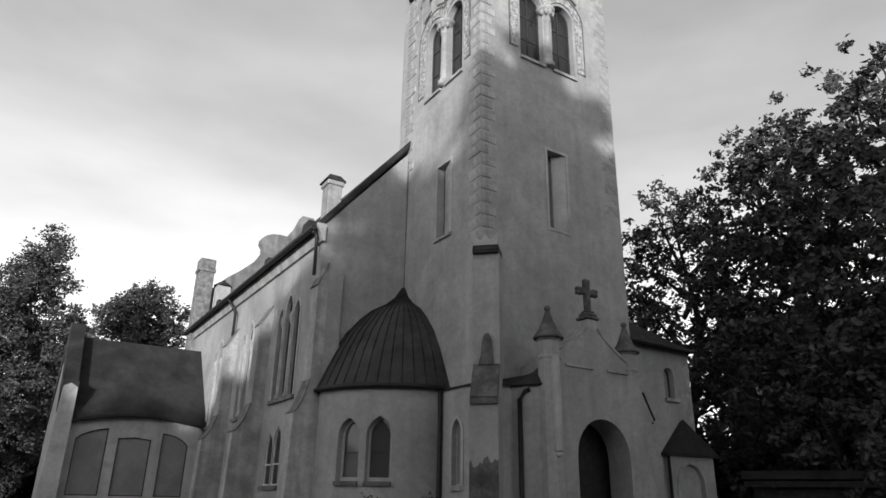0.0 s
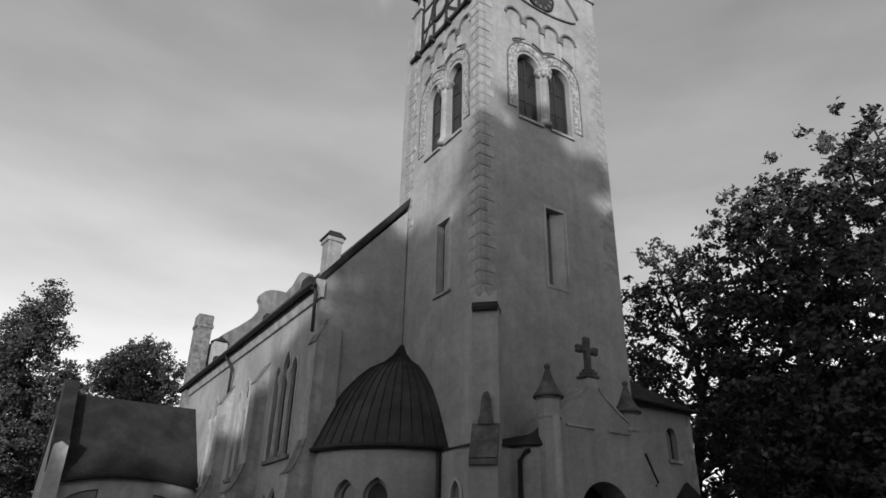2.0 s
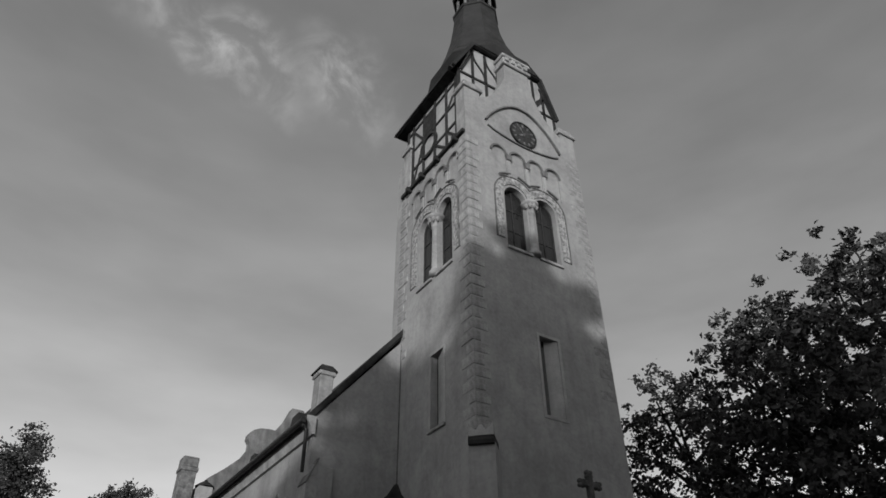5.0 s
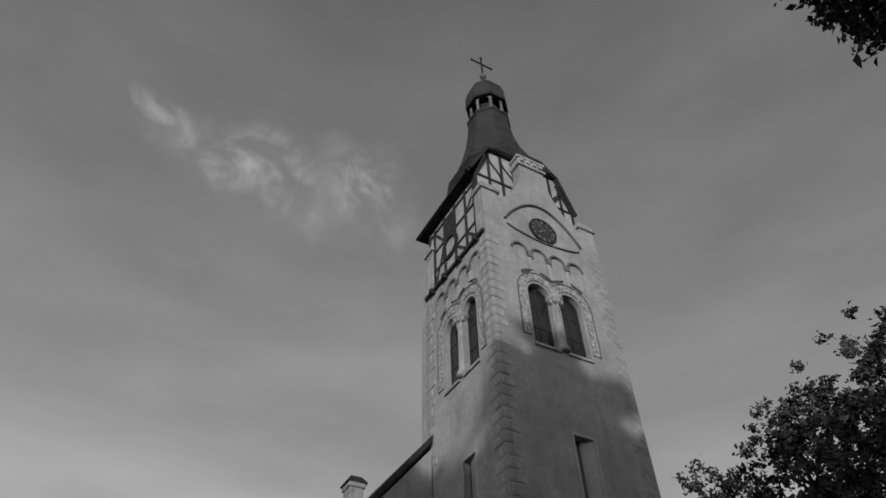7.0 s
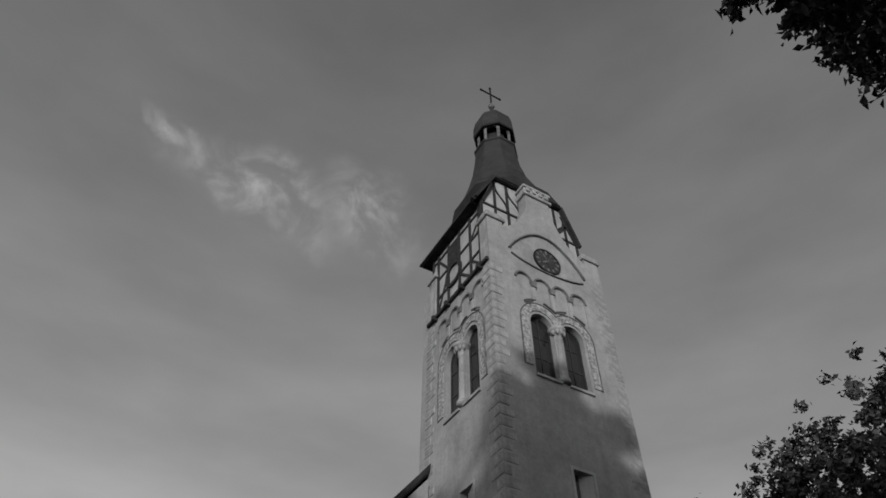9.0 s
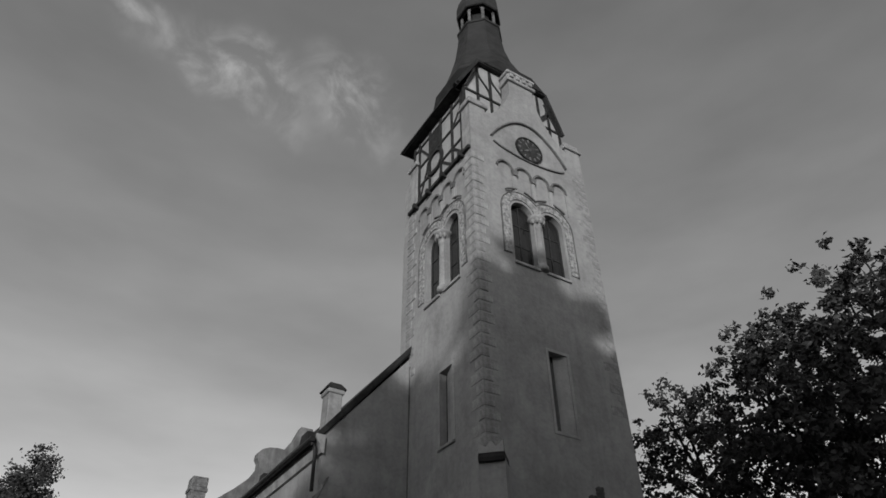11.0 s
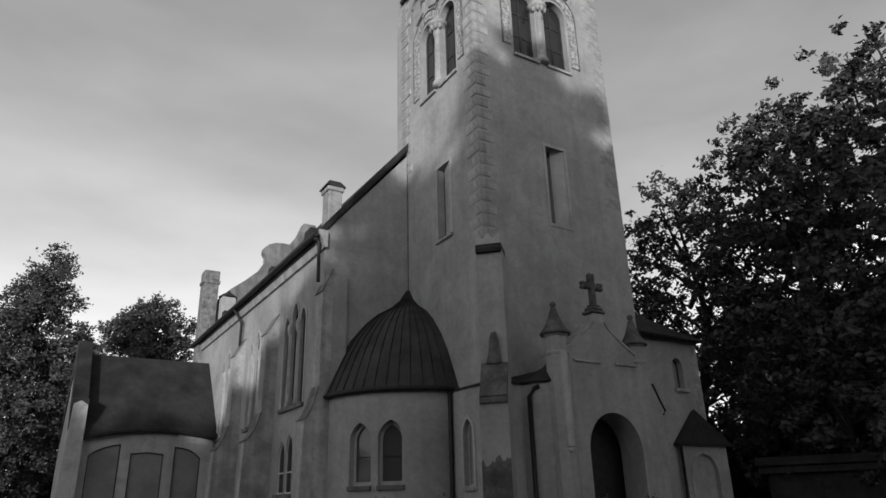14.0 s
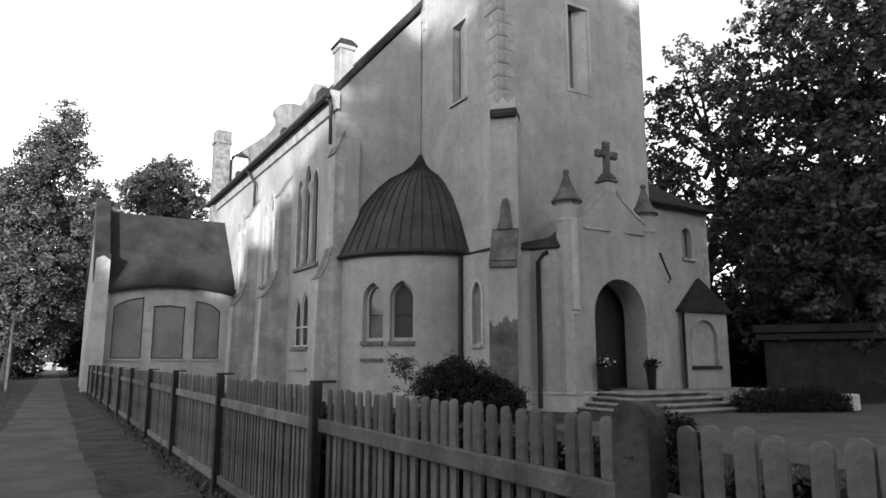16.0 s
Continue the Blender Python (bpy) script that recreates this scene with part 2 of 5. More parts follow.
def slab(outline, holes, m, back, front):
    """A mesh: a flat figure with holes right through, from w = back to w = front in the frame m."""
    cu = bpy.data.curves.new("figure", "CURVE")
    cu.dimensions, cu.fill_mode, cu.extrude = "2D", "BOTH", (front - back) / 2
    for ring in [outline, *holes]:
        sp = cu.splines.new("POLY")
        sp.points.add(len(ring) - 1)
        for p, (a, b) in zip(sp.points, ring):
            p.co = (a, b, 0, 1)
        sp.use_cyclic_u = True
    ob = bpy.data.objects.new("figure", cu)
    me = bpy.data.meshes.new_from_object(ob)
    bpy.data.objects.remove(ob)
    me.transform(m @ Matrix.Translation((0, 0, (front + back) / 2)))
    me.materials.clear()
    bm = bmesh.new()
    bm.from_mesh(me)
    bmesh.ops.remove_doubles(bm, verts=bm.verts, dist=1e-5)
    bmesh.ops.recalc_face_normals(bm, faces=bm.faces)
    bm.to_mesh(me)
    bm.free()
    for p in me.polygons:
        p.use_smooth = False
    return me


def rect(a0, b0, a1, b1):
    return [(a0, b0), (a1, b0), (a1, b1), (a0, b1)]


def arched(c, half, sill, spring, steps=12, rise=None):
    """A round-headed opening; rise other than half gives a flat or pointed head."""
    r = half if rise is None else rise
    return [(c - half, sill), (c + half, sill)] + [(c + half * math.cos(math.pi * i / steps), spring + r * math.sin(math.pi * i / steps)) for i in range(steps + 1)]


def lancet(c, half, sill, spring, steps=7, squash=1.0):
    """A pointed opening on two arcs of twice its half width; squash flattens its head."""
    pts = [(c - half, sill), (c + half, sill)]
    a = [i * math.pi / 3 / steps for i in range(steps + 1)]
    pts += [(c - half + 2 * half * math.cos(t), spring + 2 * half * math.sin(t) * squash) for t in a]
    pts += [(c + half - 2 * half * math.cos(t), spring + 2 * half * math.sin(t) * squash) for t in reversed(a[:-1])]
    return pts


def grow(ring, d):
    """The ring moved outward by d, for bands round openings."""
    n, out = len(ring), []
    area = sum(ring[i][0] * ring[(i + 1) % n][1] - ring[(i + 1) % n][0] * ring[i][1] for i in range(n))
    s = 1 if area > 0 else -1
    for i in range(n):
        p, q, r = Vector(ring[i - 1]), Vector(ring[i]), Vector(ring[(i + 1) % n])
        a, b = (q - p), (r - q)
        if a.length < 1e-6 or b.length < 1e-6:
            a = b = (r - p)
        a, b = a.normalized(), b.normalized()
        na, nb = Vector((a.y, -a.x)) * s, Vector((b.y, -b.x)) * s
        k = (na + nb)
        k = k / max(0.35, 1 + na.dot(nb)) if k.length > 1e-6 else na
        out.append((q.x + k.x * d, q.y + k.y * d))
    return out


def clean(ring):
    out = []
    for p in ring:
        if not out or (abs(p[0] - out[-1][0]) + abs(p[1] - out[-1][1])) > 1e-4:
            out.append(p)
    if abs(out[0][0] - out[-1][0]) + abs(out[0][1] - out[-1][1]) < 1e-4:
        out.pop()
    return out


def box(x0, y0, z0, x1, y1, z1, bevel=0.0, bm=None, m=None):
    bm = bm or bmesh.new()
    vs = bmesh.ops.create_cube(bm, size=1.0)["verts"]
    for v in vs:
        v.co = Vector(((x0 + x1) / 2 + v.co.x * (x1 - x0), (y0 + y1) / 2 + v.co.y * (y1 - y0), (z0 + z1) / 2 + v.co.z * (z1 - z0)))
    if m:
        for v in vs:
            v.co = m @ v.co
    if bevel:
        es = list({e for v in vs for e in v.link_edges})
        bmesh.ops.bevel(bm, geom=es, offset=bevel, segments=1, affect="EDGES")
    return bm


def prism(profile, m, back, front):
    """A solid of a closed (a, b) profile, run from w = back to front in the frame m."""
    return slab(profile, [], m, back, front)


def lathe(profile, at, sides=24, a0=0.0, a1=2 * math.pi, smooth=True):
    """A solid of revolution of (radius, z) pairs about the upright at at."""
    bm = bmesh.new()
    full = abs(a1 - a0 - 2 * math.pi) < 1e-6
    n = sides if full else sides + 1
    rings = []
    for r, z in profile:
        rings.append([bm.verts.new((at[0] + r * math.cos(a0 + (a1 - a0) * i / sides), at[1] + r * math.sin(a0 + (a1 - a0) * i / sides), at[2] + z)) for i in range(n)])
    for p, q in zip(rings, rings[1:]):
        for i in range(sides):
            j = (i + 1) % n
            f = bm.faces.new((p[i], p[j], q[j], q[i]))
            f.smooth = smooth
    bmesh.ops.remove_doubles(bm, verts=bm.verts, dist=1e-4)
    return bm


def tube(points, radius, sides=8, bm=None):
    """A round pipe along points."""
    bm = bm or bmesh.new()
    pts = [Vector(p) for p in points]
    rings = []
    for i, p in enumerate(pts):
        d = (pts[min(i + 1, len(pts) - 1)] - pts[max(i - 1, 0)]).normalized()
        s = d.cross(Vector((0, 0, 1)) if abs(d.z) < 0.9 else Vector((1, 0, 0))).normalized()
        t = d.cross(s)
        r = radius[i] if isinstance(radius, (list, tuple)) else radius
        rings.append([bm.verts.new(p + (s * math.cos(2 * math.pi * k / sides) + t * math.sin(2 * math.pi * k / sides)) * r) for k in range(sides)])
    for p, q in zip(rings, rings[1:]):
        for k in range(sides):
            f = bm.faces.new((p[k], p[(k + 1) % sides], q[(k + 1) % sides], q[k]))
            f.smooth = True
    bm.faces.new(rings[0])
    bm.faces.new(list(reversed(rings[-1])))
    return bm


def sheet(quads, thick=0.06):
    """A roof skin of polygons, with thickness."""
    bm = bmesh.new()
    for q in quads:
        bm.faces.new([bm.verts.new(p) for p in q])
    bmesh.ops.remove_doubles(bm, verts=bm.verts, dist=1e-4)
    bmesh.ops.recalc_face_normals(bm, faces=bm.faces)
    ret = bmesh.ops.solidify(bm, geom=list(bm.faces), thickness=thick)
    return bm


# ---- the church ----
CX = 16.15
X0, X1, Y0, Y1 = 12.65, 19.7, 17.7, 23.6
church = empty("church", CX, 20.5, 0, "tall grey stuccoed church with a timbered belfry and dark spire", "church")
FRONT, SIDE = facing("-y", (0, Y0, 0)), facing("-x", (X0, 0, 0))
BACK, EAST = facing("+y", (0, Y1, 0)), facing("+x", (X1, 0, 0))

# tower front: openings, blind arcade and stepped gable
f_win = [arched(CX + s * 0.87, 0.62, 18.7, 21.63) for s in (-1, 1)]
slit = rect(15.85, 11.4, 16.8, 14.7)
f_arc = [arched(CX + k * 1.09, 0.42, 22.75 + (0.0 if abs(k) < 1 else -0.12), 24.15) for k in (-1.5, -0.5, 0.5, 1.5)]
gable = [(X0, 0), (X1, 0), (X1, 27.75), (18.75, 27.75), (18.75, 27.45), (18.3, 27.75), (17.75, 28.4), (17.3, 29.3), (17.0, 30.1), (16.95, 31.2),
         (15.35, 31.2), (15.3, 30.1), (15.0, 29.3), (14.55, 28.4), (14.0, 27.75), (13.55, 27.45), (13.55, 27.75), (X0, 27.75)]
part("tower_wall", slab([(max(x, X0 + 0.074), z) for x, z in gable], [clean(w) for w in f_win] + [slit], FRONT, -0.7, -0.07), M_STUCCO, church)
part("tower_wall", slab(gable, [clean(w) for w in f_win + f_arc] + [grow(slit, 0.02)], FRONT, -0.07, 0.0), M_STUCCO, church)
# tower side
SC = -20.38
s_win = [arched(SC + s * 0.82, 0.58, 17.98, 21.17) for s in (-1, 1)]
s_slit = rect(-20.65, 11.15, -19.72, 14.2)
s_arc = [arched(SC + k * 1.09, 0.4, 22.1, 23.5) for k in (-1.5, -0.5, 0.5, 1.5)]
side_out = [(-Y1, 0), (-Y0 - 0.7, 0), (-Y0 - 0.7, 24.6), (-Y1, 24.6)]
side_skin = [(-Y1, 0), (-Y0 - 0.072, 0), (-Y0 - 0.072, 24.6), (-Y1, 24.6)]
part("tower_wall", slab(side_out, [clean(w) for w in s_win] + [s_slit], SIDE, -0.7, -0.07), M_STUCCO, church)
part("tower_wall", slab(side_skin, [clean(w) for w in s_win + s_arc] + [grow(s_slit, 0.02)], SIDE, -0.07, 0.0), M_STUCCO, church)
part("tower_wall", slab(rect(Y0 + 0.71, 0, Y1, 27.0), [], EAST, -0.7, 0), M_STUCCO, church)
part("tower_wall", slab(rect(-X1, 0, -X0, 27.0), [], BACK, 0.0, 0.5), M_STUCCO, church)


def round_window(ring, m, depth, bars=(0.5,)):
    """A dark glazed window set back in its opening: frame, pane and glazing bars."""
    ring = clean(ring)
    inner = clean(grow(ring, -0.07))
    w = part("window", slab(ring, [inner], m, depth - 0.06, depth), M_FRAME, church)
    part("pane", slab(ring, [], m, depth - 0.05, depth - 0.04), M_GLASS, w)
    a0, a1 = min(p[0] for p in ring), max(p[0] for p in ring)
    b0, b1 = min(p[1] for p in ring), max(p[1] for p in ring)
    part("glazing_bar", slab(rect((a0 + a1) / 2 - 0.025, b0, (a0 + a1) / 2 + 0.025, b1 - 0.03), [], m, depth - 0.05, depth - 0.01), M_FRAME, w)
    for k in bars:
        z = b0 + (b1 - b0) * k
        part("glazing_bar", slab(rect(a0, z - 0.025, a1, z + 0.025), [], m, depth - 0.052, depth - 0.015), M_FRAME, w)
    return w


def belfry_pair(c, wins, sill, spring, m, d):
    """What frames a pair of belfry windows: panes, carved band and its dark edge line, hood drips, sills and the middle
    column.
    """
    for w in wins:
        round_window(w, m, -0.27, (0.33, 0.66))

    def outline(r, drop):
        cut = math.acos(min(1.0, d / r)) if r > d else 0.0
        left = [(c - d + r * math.cos(t), spring + r * math.sin(t)) for t in [math.pi - (math.pi - cut) * i / 12 for i in range(13)]]
        right = [(2 * c - x, z) for x, z in reversed(left)]
        return [(c - d - r, drop)] + left + right[(1 if r > d else 0):] + [(c + d + r, drop)]

    outer, inner = outline(1.16, sill + 0.35), outline(0.76, sill + 0.35)
    part("carved_band", slab(clean(outer + list(reversed(inner))), [], m, 0.002, 0.05), M_CARVED, church, "band of carved relief stone")
    # a thin dark line round the band that draws its edge shadow
    o2 = outline(1.2, sill + 0.32)
    o1 = outline(1.165, sill + 0.32)
    part("hood_mould", slab(clean(o2 + list(reversed(o1))), [], m, 0.001, 0.085), M_MOULD, church)
    # what is left of an outer drip, broken at the crowns
    for s in (-1, 1):
        for t0, t1 in ((50, 80), (98, 128)):
            arc = [radians(t0 + (t1 - t0) * k / 6) for k in range(7)]
            drip = [(c + s * d + 1.42 * math.cos(t), spring + 1.42 * math.sin(t)) for t in arc] + [(c + s * d + 1.36 * math.cos(t), spring + 1.36 * math.sin(t)) for t in reversed(arc)]
            if all((x - c) * s > -0.1 for x, z in drip):
                part("hood_drip", slab(drip, [], m, 0.001, 0.09), M_MOULD, church)
    for s in (-1, 1):
        part("window_sill", slab(rect(c + s * d - 0.66 * 1, sill - 0.12, c + s * d + 0.66, sill), [], m, -0.26, 0.1), M_STONE, church)
    base = m @ Vector((c, sill, -0.06))
    part("column", lathe([(0.0, 0), (0.3, 0), (0.3, 0.2), (0.23, 0.3), (0.2, 0.4), (0.18, spring - sill - 0.62), (0.22, spring - sill - 0.58), (0.22, spring - sill - 0.5),
                          (0.2, spring - sill - 0.46), (0.36, spring - sill - 0.12), (0.42, spring - sill - 0.08), (0.42, spring - sill + 0.06), (0.0, spring - sill + 0.02)], base, 14), M_STUCCO_WORN, church, "stone column with a carved capital")
    for k in range(5):
        t = math.pi * (0.1 + 0.2 * k)
        o = m @ Vector((c + 0.31 * math.cos(t), spring - 0.24, -0.06 + 0.31 * math.sin(t)))
        part("capital_leaf", lathe([(0.0, -0.17), (0.06, -0.09), (0.1, 0.03), (0.05, 0.13), (0.0, 0.13)], o, 7), M_STUCCO_WORN, church)


belfry_pair(CX, f_win, 18.7, 21.63, FRONT, 0.87)
belfry_pair(SC, s_win, 17.98, 21.17, SIDE, 0.82)


def blind_arcade(c, arcs, foot, spring, half, m):
    """Little imposts and hood lines of the blind arcade."""
    for k in (-1, 0, 1):
        a = c + k * 1.09
        part("impost", slab([(a - 0.11, spring - 0.3), (a + 0.11, spring - 0.3), (a + 0.19, spring), (a - 0.19, spring)], [], m, 0.0, 0.12), M_MOULD, church)
        part("colonnette", slab(rect(a - 0.09, foot, a + 0.09, spring - 0.3), [], m, 0.0, 0.05), M_STUCCO_PALE, church)
    for r in arcs:
        cc = sum(p[0] for p in clean(r)[:2]) / 2
        o = [(cc + (half + 0.09) * math.cos(math.pi * i / 12), spring + (half + 0.09) * math.sin(math.pi * i / 12)) for i in range(13)]
        i_ = [(cc + half * math.cos(math.pi * i / 12), spring + half * math.sin(math.pi * i / 12)) for i in range(13)]
        part("arch_mould", slab(o + list(reversed(i_)), [], m, 0.001, 0.06), M_MOULD, church)


blind_arcade(CX, f_arc, 22.75, 24.15, 0.42, FRONT)
blind_arcade(SC, s_arc, 22.1, 23.5, 0.40, SIDE)

# slit windows: deep splays with a narrow dark light
def slit_window(ring, m, lite, deep):
    a0, b0 = ring[0]
    a1, b1 = ring[2]
    w = part("window", slab(rect(a0, b0, a0 + lite + 0.02, b1), [], m, -deep - 0.03, -deep), M_GLASS, church)
    part("splay", prism([(a0 + lite, deep), (a1, 0.01), (a1, deep)], m @ Matrix(((1, 0, 0, 0), (0, 0, -1, 0), (0, -1, 0, 0), (0, 0, 0, 1))), -b1, -b0), M_STUCCO_PALE, w)
    part("surround", slab(grow(ring, 0.13), [grow(ring, 0.0)], m, 0.001, 0.025), M_STUCCO_PALE, w)


slit_window(slit, FRONT, 0.5, 0.34)
slit_window(s_slit, SIDE, 0.06, 0.3)
part("window_sill", slab(rect(-20.8, 11.0, -19.6, 11.1), [], SIDE, 0.0, 0.1), M_STONE, church)

# clock and its lunette
def ring_of(c, z, r0, r1, n=40):
    return [(c + r1 * math.cos(2 * math.pi * i / n), z + r1 * math.sin(2 * math.pi * i / n)) for i in range(n)], [(c + r0 * math.cos(2 * math.pi * i / n), z + r0 * math.sin(2 * math.pi * i / n)) for i in range(n)]


KZ, KR = 26.18, 0.79
clock = part("clock", slab(ring_of(CX, KZ, 0.1, KR)[0], [], FRONT, 0.0, 0.06), M_DIAL, church, "round dark clock with worn gilt numerals")
o, i_ = ring_of(CX, KZ, KR - 0.05, KR + 0.03)
part("clock_rim", slab(o, [i_], FRONT, 0.0, 0.1), M_IRON, clock)
for h in range(12):
    t = math.pi * h / 6
    mm = FRONT @ Matrix.Translation((CX, KZ, 0)) @ Matrix.Rotation(t, 4, "Z")
    part("numeral_mark", slab(rect(-0.035 - 0.02 * (h % 3 == 0), 0.52, 0.035 + 0.02 * (h % 3 == 0), 0.74), [], mm, 0.05, 0.075), M_NUMERAL, clock)
for t, ln, wd in ((2.2, 0.42, 0.05), (0.5, 0.62, 0.035)):
    mm = FRONT @ Matrix.Translation((CX, KZ, 0)) @ Matrix.Rotation(t, 4, "Z")
    part("clock_hand", slab([(-wd, -0.12), (wd, -0.12), (wd, ln * 0.7), (0, ln), (-wd, ln * 0.7)], [], mm, 0.08, 0.1), M_NUMERAL, clock)


def lunette(d):
    n = 18
    left = [(CX - 2.3 + (2.3) * (i / n), 26.0 + 1.95 * math.sin(math.pi / 2 * (i / n)) ** 0.85) for i in range(n + 1)]
    pts = [(x, z) for x, z in left] + [(2 * CX - x, z) for x, z in reversed(left[:-1])]
    return [(CX + (x - CX) * (1 + d / 2.3), 26.0 + (z - 26.0) * (1 + d / 1.95)) for x, z in pts]


part("hood_mould", slab(lunette(0.07) + list(reversed(lunette(-0.01))), [], FRONT, 0.001, 0.13), M_MOULD, church)
sag = [(CX - 2.2 + 4.4 * i / 14, 25.72 - 0.4 * math.sin(math.pi * i / 14) ** 0.7) for i in range(15)]
part("string_course", slab(sag + [(x, z - 0.055) for x, z in reversed(sag)], [], FRONT, 0.001, 0.1), M_MOULD, church)

# corner piers, caps and the crowning block
for px, py in ((X0, Y0), (X1 - 0.95, Y0), (X0, Y1 - 0.75), (X1 - 0.95, Y1 - 0.75)):
    low = 24.4 if py != Y0 else 24.7
    part("corner_pier", box(px + 0.003, py + 0.003, low, px + 0.945, py + 0.75, 27.75, 0.02), M_STUCCO_WORN, church)
    bm = box(px - 0.12, py - 0.12, 27.75, px + 1.07, py + 0.87, 27.95, 0.03)
    box(px - 0.05, py - 0.05, 27.95, px + 1.0, py + 0.8, 28.25, 0.06, bm)
    part("pier_cap", bm, M_STONE, church)
bm = box(15.2, Y0 - 0.14, 31.2, 17.1, Y0 + 0.75, 31.42, 0.03)
box(15.3, Y0 - 0.06, 31.42, 17.0, Y0 + 0.7, 31.85, 0.04, bm)
box(15.2, Y0 - 0.14, 31.85, 17.1, Y0 + 0.75, 32.05, 0.04, bm)
for k in range(4):
    box(15.38 + 0.42 * k, Y0 - 0.17, 31.5, 15.38 + 0.42 * k + 0.26, Y0 - 0.03, 31.78, 0.03, bm)
part("gable_crown", bm, M_STUCCO_WORN, church, "carved stone block on the gable")

# timbered belfry stage
part("timber_infill", box(12.78, 18.43, 24.6, 19.28, 23.35, 29.75), M_STUCCO_PALE, church)


def beam(a, b, wide, deep, n):
    """A squared timber from a to b on a face with outward normal n."""
    a, b, n = Vector(a), Vector(b), Vector(n)
    d = b - a
    u = d.normalized()
    s = n.cross(u)
    m = Matrix(((u.x, s.x, n.x, a.x), (u.y, s.y, n.y, a.y), (u.z, s.z, n.z, a.z), (0, 0, 0, 1)))
    return part("timber", box(0, -wide / 2, -0.05, d.length, wide / 2, deep, 0.0, None, m), M_TIMBER, church)


TX = 12.77
for y in (18.5, 19.45, 20.55, 21.65, 22.75, 23.28):
    beam((TX, y, 24.75), (TX, y, 29.7), 0.17 if y != 18.5 else 0.3, 0.06, (-1, 0, 0))
for z in (24.75, 26.1, 27.5, 29.0):
    beam((TX, 18.4, z), (TX, 23.35, z), 0.15, 0.05, (-1, 0, 0))
for y0, y1, z0, z1 in ((18.5, 19.45, 25.0, 26.1), (18.5, 19.45, 28.6, 27.5), (22.75, 21.65, 25.0, 27.4), (21.65, 22.75, 27.5, 29.0), (19.45, 20.55, 25.0, 26.1), (23.28, 22.75, 26.1, 27.5)):
    beam((TX, y0, z0), (TX, y1, z1), 0.13, 0.04, (-1, 0, 0))
beam((X0 - 0.02, 17.75, 24.65), (X0 - 0.02, 23.5, 24.65), 0.18, 0.14, (-1, 0, 0))
for y in (18.4, 20.0, 21.4, 22.7):
    part("beam_end", box(X0 - 0.3, y - 0.12, 24.42, X0 + 0.05, y + 0.12, 24.72, 0.03), M_TIMBER, church)
# belfry clock frame on the side
o, i_ = ring_of(-21.1, 26.6, 0.62, 0.78)
part("side_dial", slab(o, [i_], facing("-x", (TX, 0, 0)), 0.0, 0.12), M_TIMBER, church, "empty timber ring of a former side clock")
part("louvre", slab(rect(-21.6, 27.6, -20.6, 28.9), [], facing("-x", (TX, 0, 0)), 0.0, 0.05), M_TIMBER, church)

# front half-hipped timber gable behind the stone one
TF = facing("-y", (0, 18.42, 0))
part("timber_infill", slab([(12.8, 29.7), (19.3, 29.7), (18.38, 32.3), (13.7, 32.3)], [], TF, -0.2, 0.0), M_STUCCO_PALE, church)
part("timber_infill", slab(rect(12.8, 27.0, 19.3, 29.72), [], TF, -0.2, 0.0), M_STUCCO_PALE, church)
for a, b in (((13.75, 28.0), (13.75, 32.2)), ((14.6, 28.0), (14.6, 32.2)), ((15.4, 29.0), (15.4, 32.2)), ((17.2, 29.0), (17.2, 32.2)), ((17.9, 28.0), (17.9, 32.2)), ((18.55, 28.0), (18.55, 31.0)),
             ((12.95, 29.8), (15.4, 29.8)), ((17.0, 29.8), (19.2, 29.8)), ((18.6, 31.0), (17.9, 30.0)), ((12.85, 27.8), (12.85, 30.0)), ((19.2, 27.8), (19.2, 30.0)),
             ((13.0, 30.0), (13.75, 31.8)), ((19.1, 30.0), (18.4, 31.8))):
    beam((a[0], 18.42, a[1]), (b[0], 18.42, b[1]), 0.15, 0.06, (0, -1, 0))


def curved_brace(a, b, bow):
    """An S-shaped timber brace in the front gable, from a to b."""
    a, b = Vector(a), Vector(b)
    n = Vector((b.y - a.y, a.x - b.x)).normalized()
    mid = [a.lerp(b, k / 8) + n * bow * math.sin(2 * math.pi * k / 8) for k in range(9)]
    part("timber", slab([tuple(p + n * 0.06) for p in mid] + [tuple(p - n * 0.06) for p in reversed(mid)], [], TF, 0.0, 0.05), M_TIMBER, church)


curved_brace((13.8, 32.0), (14.55, 29.9), 0.13)
curved_brace((14.65, 32.0), (15.4, 30.0), 0.13)
curved_brace((18.5, 31.4), (17.95, 30.0), -0.1)

# tower roof, spire, lantern
SX, SY = 15.95, 20.75
roof = [[(12.2, 17.95, 29.5), (12.2, 24.1, 29.5), (13.65, 23.3, 32.4), (13.65, 18.1, 32.4)], [(19.3, 18.3, 29.6), (19.3, 24.0, 29.6), (18.45, 23.3, 32.4), (18.45, 18.3, 32.4)],
        [(12.2, 24.1, 29.5), (19.3, 24.0, 29.6), (18.45, 23.3, 32.4), (13.65, 23.3, 32.4)]]
part("tower_roof", sheet(roof, 0.14), M_SPIRE, church)
part("roof_soffit", box(12.2, 18.5, 29.45, 12.9, 24.0, 29.57), M_TIMBER, church)
part("bargeboard", prism([(12.1, 29.4), (12.3, 29.35), (13.75, 32.28), (18.33, 32.28), (19.24, 29.5), (19.36, 29.52), (18.46, 32.44), (13.6, 32.46)], facing("-y", (0, 18.22, 0)), -0.1, 0.1), M_TIMBER, church)
bm = bmesh.new()
rings = []
